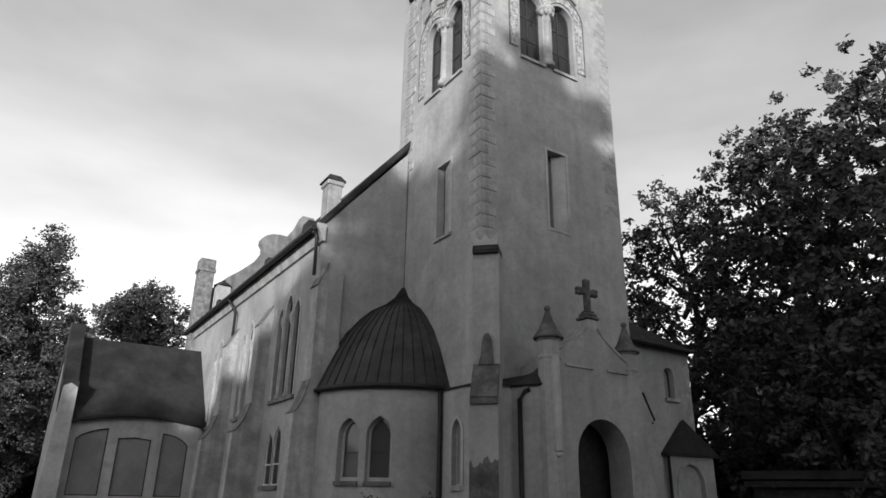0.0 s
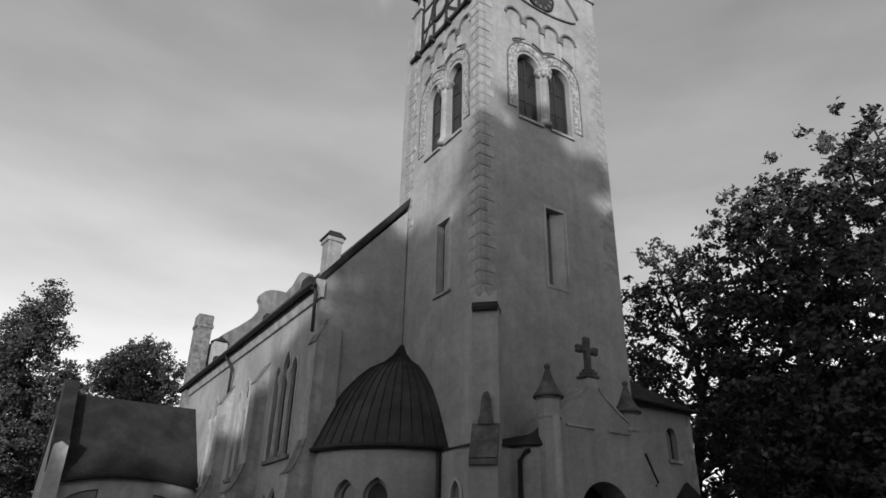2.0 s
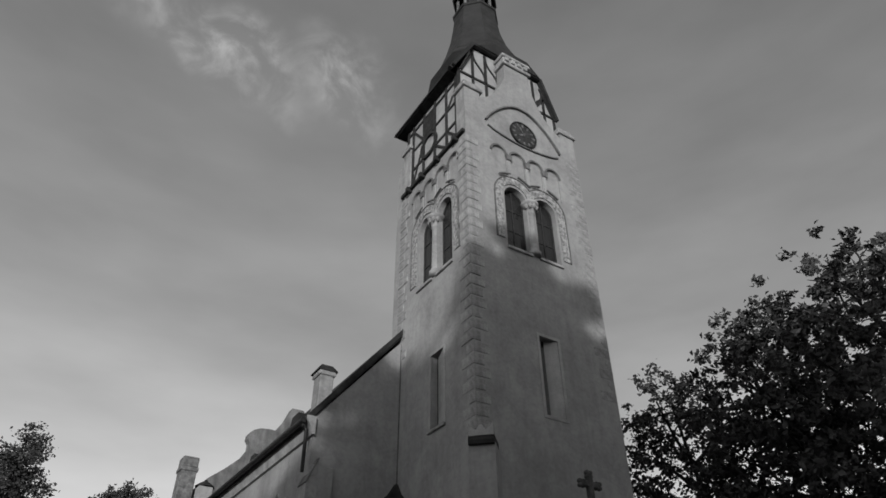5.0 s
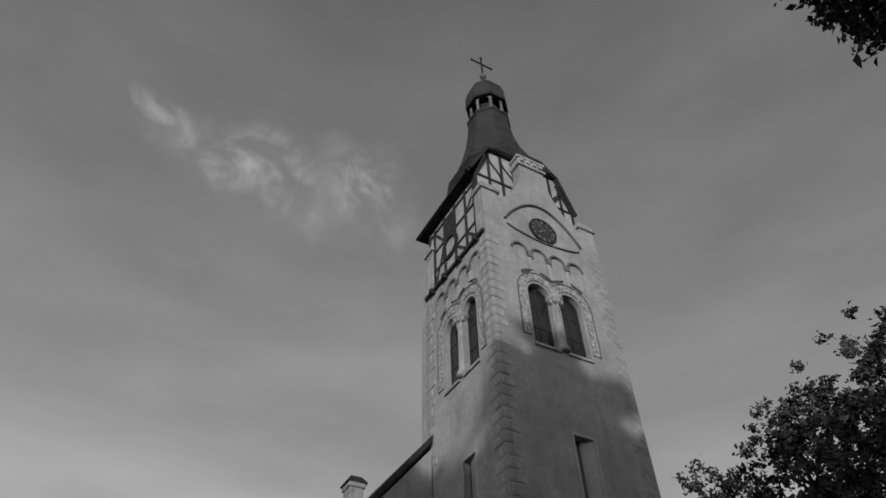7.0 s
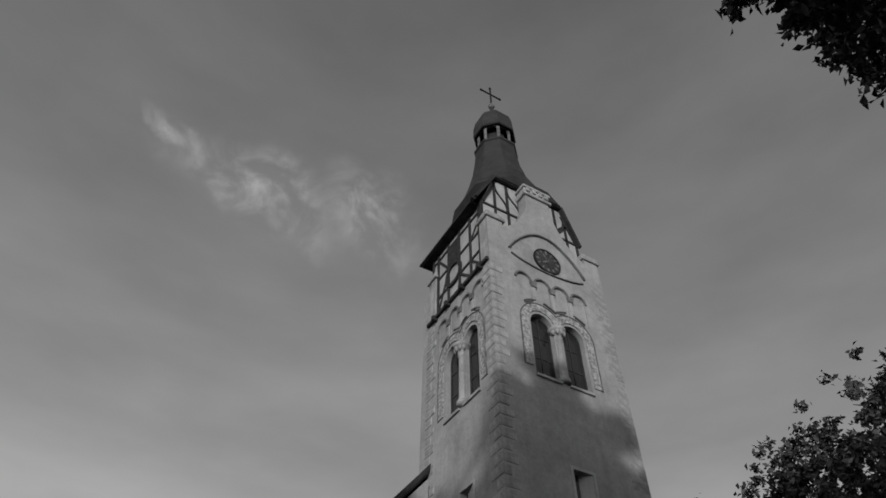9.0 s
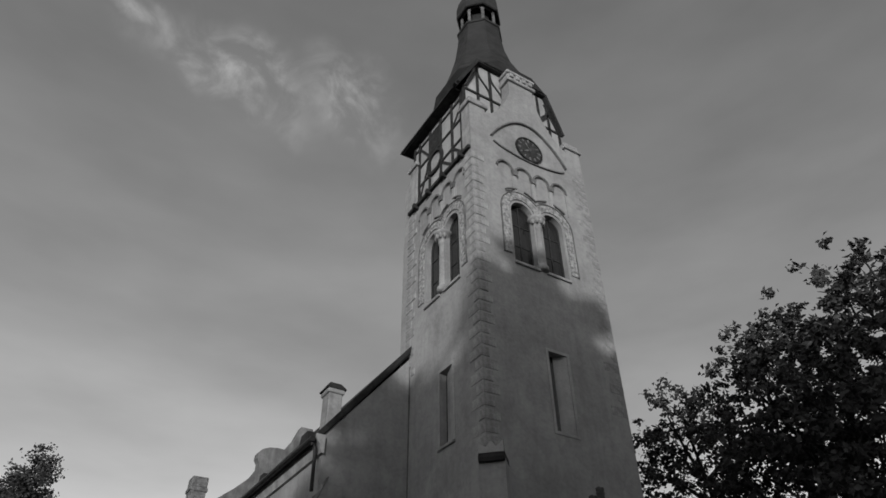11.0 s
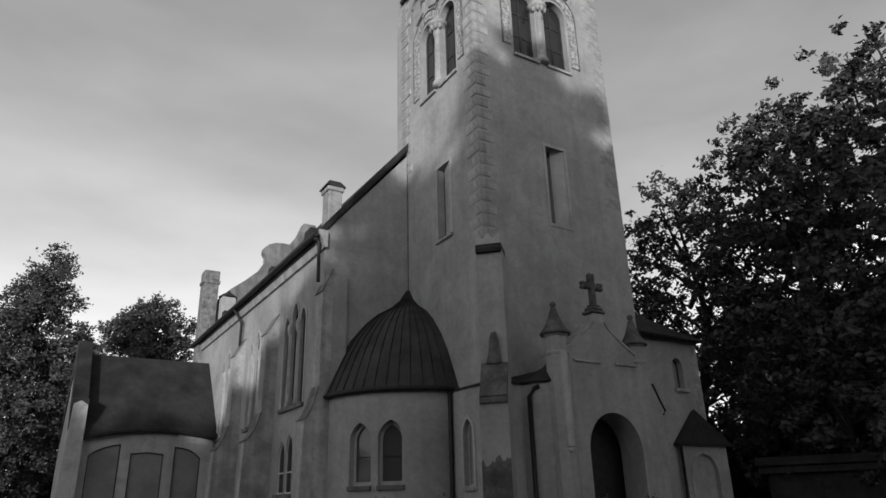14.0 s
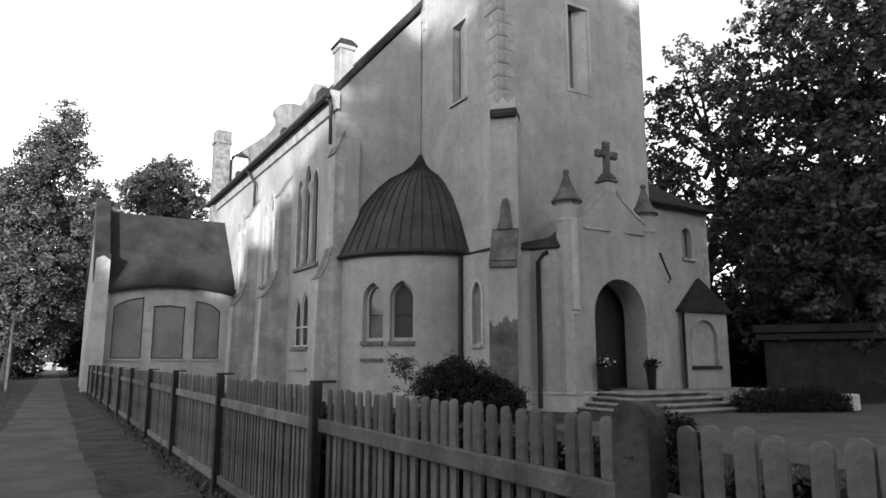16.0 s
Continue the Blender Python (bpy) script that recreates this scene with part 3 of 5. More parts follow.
lev = [(None, 32.35), (3.05, 32.9), (2.45, 33.9), (2.0, 35.2), (1.68, 36.6), (1.5, 38.0), (1.42, 38.9), (1.42, 39.2), (1.5, 39.25), (1.5, 39.42), (1.2, 39.45)]
for r, z in lev:
    k = min(1.0, (z - 32.35) / 2.2)
    cx, cy = 16.15 + (SX - 16.15) * k, 20.7 + (SY - 20.7) * k
    ring = []
    for i in range(8):
        t = math.pi / 8 + math.pi / 4 * i
        if r is None:
            sx, sy = (1 if math.cos(t) > 0 else -1), (1 if math.sin(t) > 0 else -1)
            flat = abs(math.cos(t)) > abs(math.sin(t))
            ring.append((cx + sx * 2.55 * (1.0 if flat else 0.82), cy + sy * 2.65 * (0.82 if flat else 1.0), z))
        else:
            ring.append((cx + r * math.cos(t), cy + r * math.sin(t), z))
    rings.append([bm.verts.new(p) for p in ring])
for p, q in zip(rings, rings[1:]):
    for i in range(8):
        bm.faces.new((p[i], p[(i + 1) % 8], q[(i + 1) % 8], q[i]))
spire = part("spire", bm, M_SPIRE, church, "dark flared sheet-metal spire")


def octa(profile, smooth=False):
    return lathe(profile, (SX, SY, 0), 8, math.pi / 8, math.pi / 8 + 2 * math.pi, smooth)


for i in range(8):
    t = math.pi / 4 * i
    m = Matrix.Translation((SX, SY, 0)) @ Matrix.Rotation(t, 4, "Z") @ Matrix(((0, 0, 1, 0), (1, 0, 0, 0), (0, 1, 0, 0), (0, 0, 0, 1)))
    part("lantern_panel", slab(rect(-0.47, 39.4, 0.47, 41.7), [arched(0, 0.35, 39.65, 40.9, 8)], m, 1.0, 1.13), M_MOULD, spire)
part("lantern_core", octa([(0.75, 39.4), (0.75, 41.8)]), M_TIMBER, spire)
part("lantern_cap", octa([(1.1, 41.3), (1.43, 41.1), (1.5, 41.15), (1.47, 42.1), (1.32, 42.9), (1.0, 43.55), (0.5, 43.95), (0.2, 44.2), (0.14, 45.4), (0.0, 45.4)]), M_SPIRE, spire)
bm = bmesh.new()
bmesh.ops.create_uvsphere(bm, u_segments=16, v_segments=10, radius=0.25)
bmesh.ops.translate(bm, verts=bm.verts, vec=(SX, SY, 45.65))
part("ball", bm, M_MOULD, spire)
cross_m = Matrix.Translation((SX, SY, 0)) @ Matrix.Rotation(radians(0), 4, "Z")
bm = box(-0.05, -0.05, 45.9, 0.05, 0.05, 48.3, 0.0, None, cross_m)
box(-0.85, -0.045, 47.35, 0.85, 0.045, 47.45, 0.0, bm, cross_m)
for a, z in ((-0.85, 47.4), (0.85, 47.4), (0, 48.3)):
    box(a - 0.09, -0.06, z - 0.09, a + 0.09, 0.06, z + 0.09, 0.02, bm, cross_m)
part("spire_cross", bm, M_IRON, spire)

# ---- nave ----
NX0, NX1, NY0, NY1, EAVE = 9.0, 23.3, 23.15, 45.0, 11.75
SLOPE = 1.23
RIDGE = EAVE + (CX - NX0) * SLOPE
WEST, NSIDE = facing("-y", (0, NY0, 0)), facing("-x", (NX0, 0, 0))
part("nave_wall", slab([(NX0, 0), (X0 + 0.1, 0), (X0 + 0.1, RIDGE - 4.4), (NX0, EAVE)], [], WEST, -0.6, 0), M_STUCCO, church)
part("nave_wall", slab([(X1 - 0.1, 0), (NX1, 0), (NX1, EAVE), (X1 - 0.1, RIDGE - 4.4)], [], WEST, -0.6, 0), M_STUCCO, church)


def triple(y, sill, spring):
    """Three stepped lancets, their middle one tallest, in u along the side wall."""
    u = -y
    return [lancet(u - 0.95, 0.3, sill, spring - 0.35), lancet(u, 0.34, sill, spring), lancet(u + 0.95, 0.3, sill, spring - 0.35)]


n_up = [triple(26.2, 5.35, 9.0), triple(31.4, 5.1, 8.9), triple(36.6, 5.1, 8.9)]
n_low = [[lancet(-27.1, 0.4, 2.1, 3.4), lancet(-26.2, 0.4, 2.1, 3.6)], [lancet(-32.0, 0.4, 2.1, 3.4), lancet(-31.1, 0.4, 2.1, 3.6)]]
holes = [clean(r) for g in n_up + n_low for r in g]
part("nave_wall", slab(rect(-NY1, 0, -NY0 - 0.6, EAVE), holes, NSIDE, -0.6, 0), M_STUCCO, church)
part("nave_wall", slab(rect(NY0 + 0.6, 0, NY1, EAVE), [], facing("+x", (NX1, 0, 0)), -0.6, 0), M_STUCCO, church)
for g in n_up:
    for r in g:
        w = part("window", slab(clean(r), [clean(grow(clean(r), -0.05))], NSIDE, -0.17, -0.11), M_FRAME, church)
        part("pane", slab(clean(r), [], NSIDE, -0.16, -0.15), M_GLASS, w)
        for z in (6.0, 6.8, 7.6, 8.4):
            part("glazing_bar", slab(rect(r[0][0], z - 0.02, r[1][0], z + 0.02), [], NSIDE, -0.16, -0.12), M_FRAME, w)
    u0, u1, z0 = g[0][0][0], g[2][1][0], g[0][0][1]
    part("window_sill", slab(rect(u0 - 0.15, z0 - 0.14, u1 + 0.15, z0), [], NSIDE, -0.1, 0.12), M_MOULD, church)
    for k, a in enumerate(((g[0][1][0] + g[1][0][0]) / 2, (g[1][1][0] + g[2][0][0]) / 2)):
        b = NSIDE @ Vector((a, z0, 0.02))
        part("mullion", lathe([(0.0, 0), (0.14, 0), (0.12, 0.15), (0.09, 0.25), (0.085, 2.9), (0.13, 3.05), (0.16, 3.25), (0.1, 3.45), (0.0, 3.5)], b, 10), M_STUCCO_WORN, church)
    for r in g:
        part("hood_mould", slab(clean(grow(clean(r), 0.12)), [clean(grow(clean(r), 0.01))], NSIDE, 0.001, 0.04), M_STUCCO_PALE, church)
for g in n_low:
    for r in g:
        w = part("window", slab(clean(r), [clean(grow(clean(r), -0.05))], NSIDE, -0.12, -0.04), M_WHITE, church)
        part("pane", slab(clean(r), [], NSIDE, -0.1, -0.09), M_GLASS, w)
        part("glazing_bar", slab(rect(r[0][0], 2.85, r[1][0], 2.9), [], NSIDE, -0.1, -0.05), M_WHITE, w)
    u0, u1 = g[0][0][0], g[1][1][0]
    part("window_sill", slab(rect(u0 - 0.1, 1.95, u1 + 0.1, 2.09), [], NSIDE, -0.04, 0.12), M_MOULD, church)
    part("window_sill", slab(rect(u0 - 0.1, 1.15, u1 + 0.1, 1.27), [], NSIDE, -0.02, 0.12), M_STONE, church)

# roof of the nave, with the thick dark eave, gutter and cornice
part("nave_roof", sheet([[(NX0 - 0.45, NY0 - 0.06, EAVE - 0.3), (NX0 - 0.45, NY1, EAVE - 0.3), (CX, NY1, RIDGE + 0.25), (CX, NY0 - 0.06, RIDGE + 0.25)],
                         [(NX1 + 0.45, NY0 - 0.06, EAVE - 0.3), (NX1 + 0.45, NY1, EAVE - 0.3), (CX, NY1, RIDGE + 0.25), (CX, NY0 - 0.06, RIDGE + 0.25)]], 0.16), M_ROOF, church)
part("cornice", prism([(0.0, -0.75), (0.12, -0.75), (0.2, -0.45), (0.36, -0.2), (0.36, -0.05), (0.0, -0.05)], Matrix(((-1, 0, 0, NX0), (0, 0, -1, 0), (0, 1, 0, EAVE), (0, 0, 0, 1))), -NY1, -NY0 + 0.2), M_STUCCO_WORN, church)
part("gutter", tube([(NX0 - 0.5, NY0 - 0.2, EAVE - 0.28), (NX0 - 0.5, NY1, EAVE - 0.28)], 0.11), M_IRON, church)
part("verge_board", prism([(NX0 - 0.5, EAVE - 0.52), (NX0 - 0.5, EAVE - 0.2), (X0, EAVE - 0.2 + (X0 - NX0 + 0.5) * SLOPE), (X0, EAVE - 0.52 + (X0 - NX0 + 0.5) * SLOPE)], facing("-y", (0, NY0 - 0.08, 0)), -0.05, 0.03), M_TIMBER, church)


def buttress(y0, y1, up, low, zl, zu, inset=0.0):
    """A stepped buttress on the nave's side: low and up are how far its two stages stand out, under swept weatherings at zl and zu."""
    m = Matrix(((-1, 0, 0, NX0), (0, 0, -1, 0), (0, 1, 0, 0), (0, 0, 0, 1)))
    sweep = [(low - (low - up) * t, zl + 1.15 * t ** 1.7) for t in [k / 8 for k in range(9)]]
    crown = [(up - (up + inset) * t, zu + 0.9 * t) for t in (0.0, 0.5, 1.0)]
    prof = [(-inset - 0.02, 0), (low + 0.14, 0), (low + 0.1, 0.8), (low, zl - 0.02)] + sweep + crown
    b = part("buttress", prism(clean(prof), m, -y1, -y0), M_STUCCO_WORN, church)
    for line in (sweep, crown):
        over = [(line[0][0] + 0.05, line[0][1] - 0.03)] + [(x + 0.025, z + 0.015) for x, z in line[1:]]
        under = [(line[0][0] - 0.02, line[0][1] - 0.03)] + [(x - 0.01, z - 0.01) for x, z in line[1:]]
        part("weathering", prism(clean(over + list(reversed(under))), m, -y1 - 0.03, -y0 + 0.03), M_MOULD, b)


buttress(NY0 - 0.2, NY0 + 0.5, 0.13, 0.63, 4.5, 9.25, 0.28)
buttress(28.4, 29.1, 0.52, 1.15, 4.2, 8.75)
buttress(33.6, 34.3, 0.5, 1.1, 4.2, 8.75)
part("corner_pier", box(9.02, NY0 - 0.19, 0, 9.9, NY0 + 0.02, 9.9, 0.03), M_STUCCO, church)
part("drainpipe", tube([(NX0 - 0.45, NY0 - 0.05, EAVE - 0.3), (NX0 - 0.3, NY0 - 0.05, EAVE - 0.6), (NX0 - 0.28, NY0 - 0.05, 9.6)], 0.075), M_IRON, church)
part("drainpipe", tube([(NX0 - 0.5, 34.6, EAVE - 0.35), (NX0 - 0.2, 34.0, EAVE - 1.2), (NX0 - 0.2, 34.0, 9.3)], 0.075), M_IRON, church)
# chimneys and the curved rear gable
bm = box(9.45, 24.2, 12.0, 10.05, 24.9, 14.3, 0.03)
box(9.38, 24.13, 14.1, 10.12, 24.97, 14.3, 0.03, bm)
ch = part("chimney", bm, M_STUCCO_WORN, church)
part("chimney_cowl", lathe([(0.62, 14.3), (0.6, 14.36), (0.35, 14.62), (0.0, 14.75)], (9.75, 24.55, 0), 4, math.pi / 4, math.pi / 4 + 2 * math.pi, False), M_TIMBER, ch)
bm = box(8.65, 43.6, 9.0, 9.6, 44.6, 15.6, 0.02)
box(8.58, 43.53, 15.5, 9.67, 44.67, 15.75, 0.03, bm)
box(8.63, 43.58, 15.75, 9.62, 44.62, 16.4, 0.05, bm)
part("chimney", bm, M_BRICK, church, "tall worn brick chimney")
bm = box(9.0, 39.6, 11.5, 9.8, 40.3, 13.55, 0.03)
ch = part("chimney", bm, M_STUCCO_PALE, church)
part("chimney_cowl", lathe([(0.56, 13.55), (0.55, 13.6), (0.25, 13.82), (0.0, 13.86)], (9.4, 39.95, 0), 10, 0, 2 * math.pi, False), M_TIMBER, ch)
half = [(9.0, 11.7), (9.1, 13.6), (9.64, 14.57), (10.71, 15.73), (11.65, 16.49), (12.6, 17.4), (13.0, 18.1), (13.0, 18.5), (12.82, 18.8), (12.85, 19.15), (13.15, 19.45), (13.6, 19.65), (14.2, 19.72), (14.7, 19.7)]
back = half + [(15.3, 20.6), (15.7, 21.6)] + [(2 * CX - x, z) for x, z in reversed(half + [(15.3, 20.6), (15.7, 21.6)])]
part("rear_gable", slab(back, [], facing("-y", (0, 45.0, 0)), -0.7, 0), M_GABLE, church)
part("nave_wall", slab(rect(NX0, 0, NX1, 11.7), [], facing("-y", (0, 45.0, 0)), -0.7, 0), M_STUCCO, church)
# small dormers on the roof slope
for y, s in ((24.6, 0.55), (29.5, 0.4), (38.0, 0.4)):
    x = NX0 - 0.1
    z = EAVE + 0.05
    part("roof_hatch", prism([(y - s, z), (y + s, z), (y + s * 0.6, z + s * 0.9), (y - s * 0.6, z + s * 0.9)], facing("+x", (x, 0, 0)), -0.15, 0.6), M_ROOF, church)

# a thin dark upright line where the nave wall meets the tower
part("downlead", tube([(X0 - 0.02, NY0 - 0.03, 9.6), (X0 - 0.02, NY0 - 0.03, 15.6)], 0.028, 6), M_MOULD, church)

# ---- quarter-round chapel in the corner of tower and nave ----
QX, QY, QR, QE = X0, NY0, 3.38, 5.28
a0, a1 = math.pi, 1.5 * math.pi
NS = 40


def curved_wall(r0, r1, z0, z1, openings):
    """A quarter-round wall with arched openings, each (angle, half angle, sill, spring)."""
    m = slab(rect(0, z0, QR * math.pi / 2, z1), [clean(lancet(QR * a, QR * h, s, sp, 7, 0.78)) for a, h, s, sp in openings], Matrix.Identity(4), r0 - QR, r1 - QR)
    bm = bmesh.new()
    bm.from_mesh(m)
    for k in range(1, NS):
        bmesh.ops.bisect_plane(bm, geom=list(bm.verts) + list(bm.edges) + list(bm.faces), plane_co=(QR * math.pi / 2 * k / NS, 0, 0), plane_no=(1, 0, 0))
    for v in bm.verts:
        t, z, r = math.pi + v.co.x / QR, v.co.y, QR + v.co.z
        v.co = (QX + r * math.cos(t), QY + r * math.sin(t), z)
    return bm


q_open = [(0.555, 0.126, 2.2, 3.66), (0.885, 0.13, 2.2, 3.68)]
part("chapel_wall", curved_wall(QR - 0.45, QR, 0.0, QE, q_open), M_STUCCO, church)
part("plinth", curved_wall(QR - 0.2, QR + 0.1, 0.0, 0.5, []), M_STONE, church)
for a, h, s, sp in q_open:
    def on(u, z, r):
        t = math.pi + a + u / QR
        return Vector((QX + r * math.cos(t), QY + r * math.sin(t), z))
    t = math.pi + a
    n = Vector((math.cos(t), math.sin(t), 0))
    u = Vector((0, 0, 1)).cross(n)
    o = Vector((QX, QY, 0)) + n * (QR - 0.28)
    m = Matrix(((u.x, 0, n.x, o.x), (u.y, 0, n.y, o.y), (u.z, 1, n.z, o.z), (0, 0, 0, 1)))
    ring = clean(lancet(0, QR * h + 0.02, s, sp, 7, 0.78))
    w = part("window", slab(ring, [clean(grow(ring, -0.13))], m, -0.06, 0.02), M_STUCCO_PALE, church)
    part("pane", slab(ring, [], m, -0.05, -0.04), M_GLASS_DULL, w)
    part("glazing_bar", slab(rect(-QR * h, 3.1, QR * h, 3.14), [], m, -0.05, -0.01), M_FRAME, w)
    part("window_sill", slab(rect(-QR * h - 0.02, s - 0.14, QR * h + 0.02, s), [], m, -0.02, 0.36), M_SILL, w)
    part("window_sill", slab(rect(-QR * h - 0.02, s - 0.68, QR * h + 0.02, s - 0.58), [], m, 0.2, 0.34), M_SILL, w)
ogee = [(QR + 0.14, QE - 0.02), (QR + 0.14, QE + 0.1), (QR - 0.12, 5.95), (QR - 0.5, 6.75), (QR - 0.95, 7.5), (QR - 1.5, 8.15), (QR - 2.0, 8.6), (QR - 2.6, 8.95), (QR - 3.0, 9.3), (QR - 3.3, 9.75), (QR - 3.37, 9.9)]
dome = part("chapel_roof", lathe(ogee, (QX, QY, 0), 24, a0, a1), M_DOME, church, "dark ogee roof of standing-seam sheet")
for k in range(14):
    t = a0 + (a1 - a0) * k / 13
    part("seam", tube([(QX + (r + 0.01) * math.cos(t), QY + (r + 0.01) * math.sin(t), z + 0.01) for r, z in ogee[1:-1]], 0.022, 4), M_ROOF, dome)
part("chapel_gutter", tube([(QX + (QR + 0.16) * math.cos(a0 + (a1 - a0) * k / 20), QY + (QR + 0.16) * math.sin(a0 + (a1 - a0) * k / 20), QE + 0.0) for k in range(21)], 0.09, 8), M_IRON, church)
part("drainpipe", tube([(X0 - 0.3, QY - QR - 0.1, QE), (12.3, QY - QR - 0.14, QE - 0.3), (12.3, QY - QR - 0.14, 0.3)], 0.075), M_IRON, church)
part("drainpipe", tube([(QX - QR - 0.12, QY - 0.1, 4.9), (QX - QR - 0.12, QY - 0.1, 0.3)], 0.05), M_IRON, church)

# ---- low skirt wall round the tower's foot ----
SKX, SKY = facing("-x", (12.4, 0, 0)), facing("-y", (0, 17.25, 0))
sk_win = lancet(-18.72, 0.27, 2.1, 3.7)
part("skirt_wall", slab(rect(-19.95, 0, -17.26, 5.15), [clean(sk_win)], SKX, -0.24, 0), M_STUCCO, church)
part("skirt_wall", slab(rect(12.4, 0, 15.2, 5.1), [], SKY, -0.44, 0), M_STUCCO, church)
w = part("window", slab(clean(sk_win), [clean(grow(clean(sk_win), -0.05))], SKX, -0.22, -0.16), M_STUCCO_PALE, church)
part("pane", slab(clean(sk_win), [], SKX, -0.21, -0.20), M_BLIND, w)
part("surround", slab(clean(grow(clean(sk_win), 0.12)), [clean(sk_win)], SKX, 0.001, 0.04), M_STUCCO_PALE, w)
part("window_sill", slab(rect(-19.05, 1.95, -18.4, 2.09), [], SKX, -0.1, 0.1), M_STONE, w)
part("skirt_roof", sheet([[(12.34, 19.9, 5.15), (12.34, 17.18, 5.15), (12.66, 17.5, 5.25), (12.66, 19.9, 5.25)], [(12.34, 17.18, 5.15), (14.9, 17.18, 5.12), (14.9, 17.7, 5.25), (12.66, 17.7, 5.25)]], 0.05), M_ROOF, church)
part("skirt_roof", sheet([[(12.66, 17.2, 5.12), (13.42, 17.2, 5.12), (14.1, 16.36, 5.12), (14.3, 16.4, 5.95), (14.05, 16.75, 5.55), (13.75, 17.15, 5.32), (13.4, 17.5, 5.24), (12.66, 17.6, 5.22)]], 0.07), M_ROOF, church)
part("plinth", slab(rect(12.3, 0, 15.25, 0.52), [], SKY, -0.4, 0.22), M_STUCCO_PALE, church)
part("plinth_ledge", slab(rect(12.3, 0.521, 15.25, 0.58), [], SKY, -0.3, 0.27), M_STUCCO_PALE, church)
part("plinth", slab(rect(-19.9, 0, -17.14, 0.5), [], SKX, -0.2, 0.11), M_STUCCO_WORN, church)
part("drainpipe", tube([(13.85, 16.75, 5.02), (13.72, 16.85, 4.95), (13.6, 16.96, 4.7), (13.6, 16.96, 0.85), (13.45, 16.8, 0.65), (13.45, 16.8, 0.1)], 0.075), M_IRON, church)

# diagonal buttress on the tower's corner
c, s45 = Vector((12.78, 17.51, 0)), math.sqrt(0.5)
DIAG = Matrix(((s45, 0, -s45, c.x), (-s45, 0, -s45, c.y), (0, 1, 0, 0), (0, 0, 0, 1)))
DSIDE = DIAG @ Matrix(((0, 0, 1, 0), (0, 1, 0, 0), (-1, 0, 0, 0), (0, 0, 0, 1)))
HW = 0.44
part("buttress", prism([(0.9, 0), (-0.95, 0), (-0.95, 4.5), (-0.42, 5.65), (-0.38, 9.55), (0.9, 9.55)], DSIDE, -HW, HW), M_STUCCO, church)
b = part("weathering", prism([(-0.93, 4.42), (-1.06, 4.42), (-1.04, 4.6), (-0.44, 5.72), (-0.4, 5.66)], DSIDE, -HW + 0.02, HW - 0.0), M_CAP, church, "dark tiled slope of the corner buttress")
for k in range(6):
    f = k / 6
    x, z = -1.05 + 0.6 * f, 4.62 + 1.1 * f
    part("tile_course", prism([(x, z - 0.01), (x - 0.03, z + 0.0), (x + 0.07, z + 0.19), (x + 0.1, z + 0.18)], DSIDE, -HW + 0.03, HW - 0.01), M_CAP, b)
part("buttress_cap", prism([(0.5, 9.48), (-0.53, 9.48), (-0.55, 9.6), (-0.46, 9.78), (0.5, 9.78)], DSIDE, -0.43, 0.43), M_ROOF, church)
part("crest", slab([(-0.42, 9.76), (0.42, 9.76), (0.42, 10.2), (0.3, 10.04), (0.16, 9.94), (0.05, 10.12), (-0.05, 10.12), (-0.16, 9.94), (-0.3, 10.04), (-0.42, 10.2)], [], DIAG, 0.2, 0.5), M_STUCCO_PALE, church)
# a dark stain that narrows upwards, modelled as a raised slab
part("niche_stone", slab([(-0.24, 5.7), (0.26, 5.7), (0.22, 5.95), (0.17, 6.5), (0.1, 6.72), (-0.04, 6.68), (-0.12, 6.4), (-0.15, 6.0)], [], DIAG, 0.3, 0.56), M_SILL, church, "dark stain on the buttress, built as a raised slab")
random.seed(4)
edge = [(HW - 2 * HW * k / 16, 2.75 + 0.28 * random.random() - 0.25 * k / 16) for k in range(17)]
part("bare_patch", slab([(-HW - 0.005, 0.0), (HW + 0.005, 0.0)] + edge, [], DIAG, 0.952, 0.965), M_BARE_AND_RISER_SHADE, church, "dark patch where render has fallen off")

# ---- porch ----
PY, PX = 16.3, 16.47
PF = facing("-y", (0, PY, 0))
door_ring = arched(PX + 0.06, 1.17, 0.6, 3.03, 18, 1.22)
sweep = [(18.0, 6.2), (17.85, 6.27), (17.55, 6.45), (17.3, 6.62), (17.0, 6.83), (16.75, 7.03), (16.56, 7.24)]
porch_out = [(14.2, 0), (18.55, 0), (18.55, 6.0), (18.0, 6.0)] + sweep + [(16.04, 7.24)] + [(2 * 16.3 - x, z) for x, z in reversed(sweep[:-1])] + [(14.5, 6.0), (14.2, 6.0)]
porch = part("porch", slab(porch_out, [clean(door_ring)], PF, -1.0, 0), M_STUCCO, church)
part("porch_back", slab(rect(14.9, 0.6, 18.0, 5.0), [], facing("-y", (0, 17.62, 0)), 0.0, 0.05), M_TIMBER, porch)
for s in (-1, 1):
    part("church_door", slab(rect(PX + (0.03 if s > 0 else -1.2), 0.6, PX + (1.2 if s > 0 else -0.03), 3.6), [], facing("-y", (0, 17.55, 0)), 0.0, 0.05), M_IRON, porch)
part("porch_side", box(14.21, PY + 0.9, 0, 14.9, 17.6, 5.9), M_STUCCO, porch)
part("porch_side", box(18.0, PY + 0.9, 0, 18.54, 17.7, 5.9), M_STUCCO, porch)
part("porch_ceiling", box(14.6, PY + 0.95, 4.6, 18.3, 17.65, 4.75), M_STUCCO, porch)
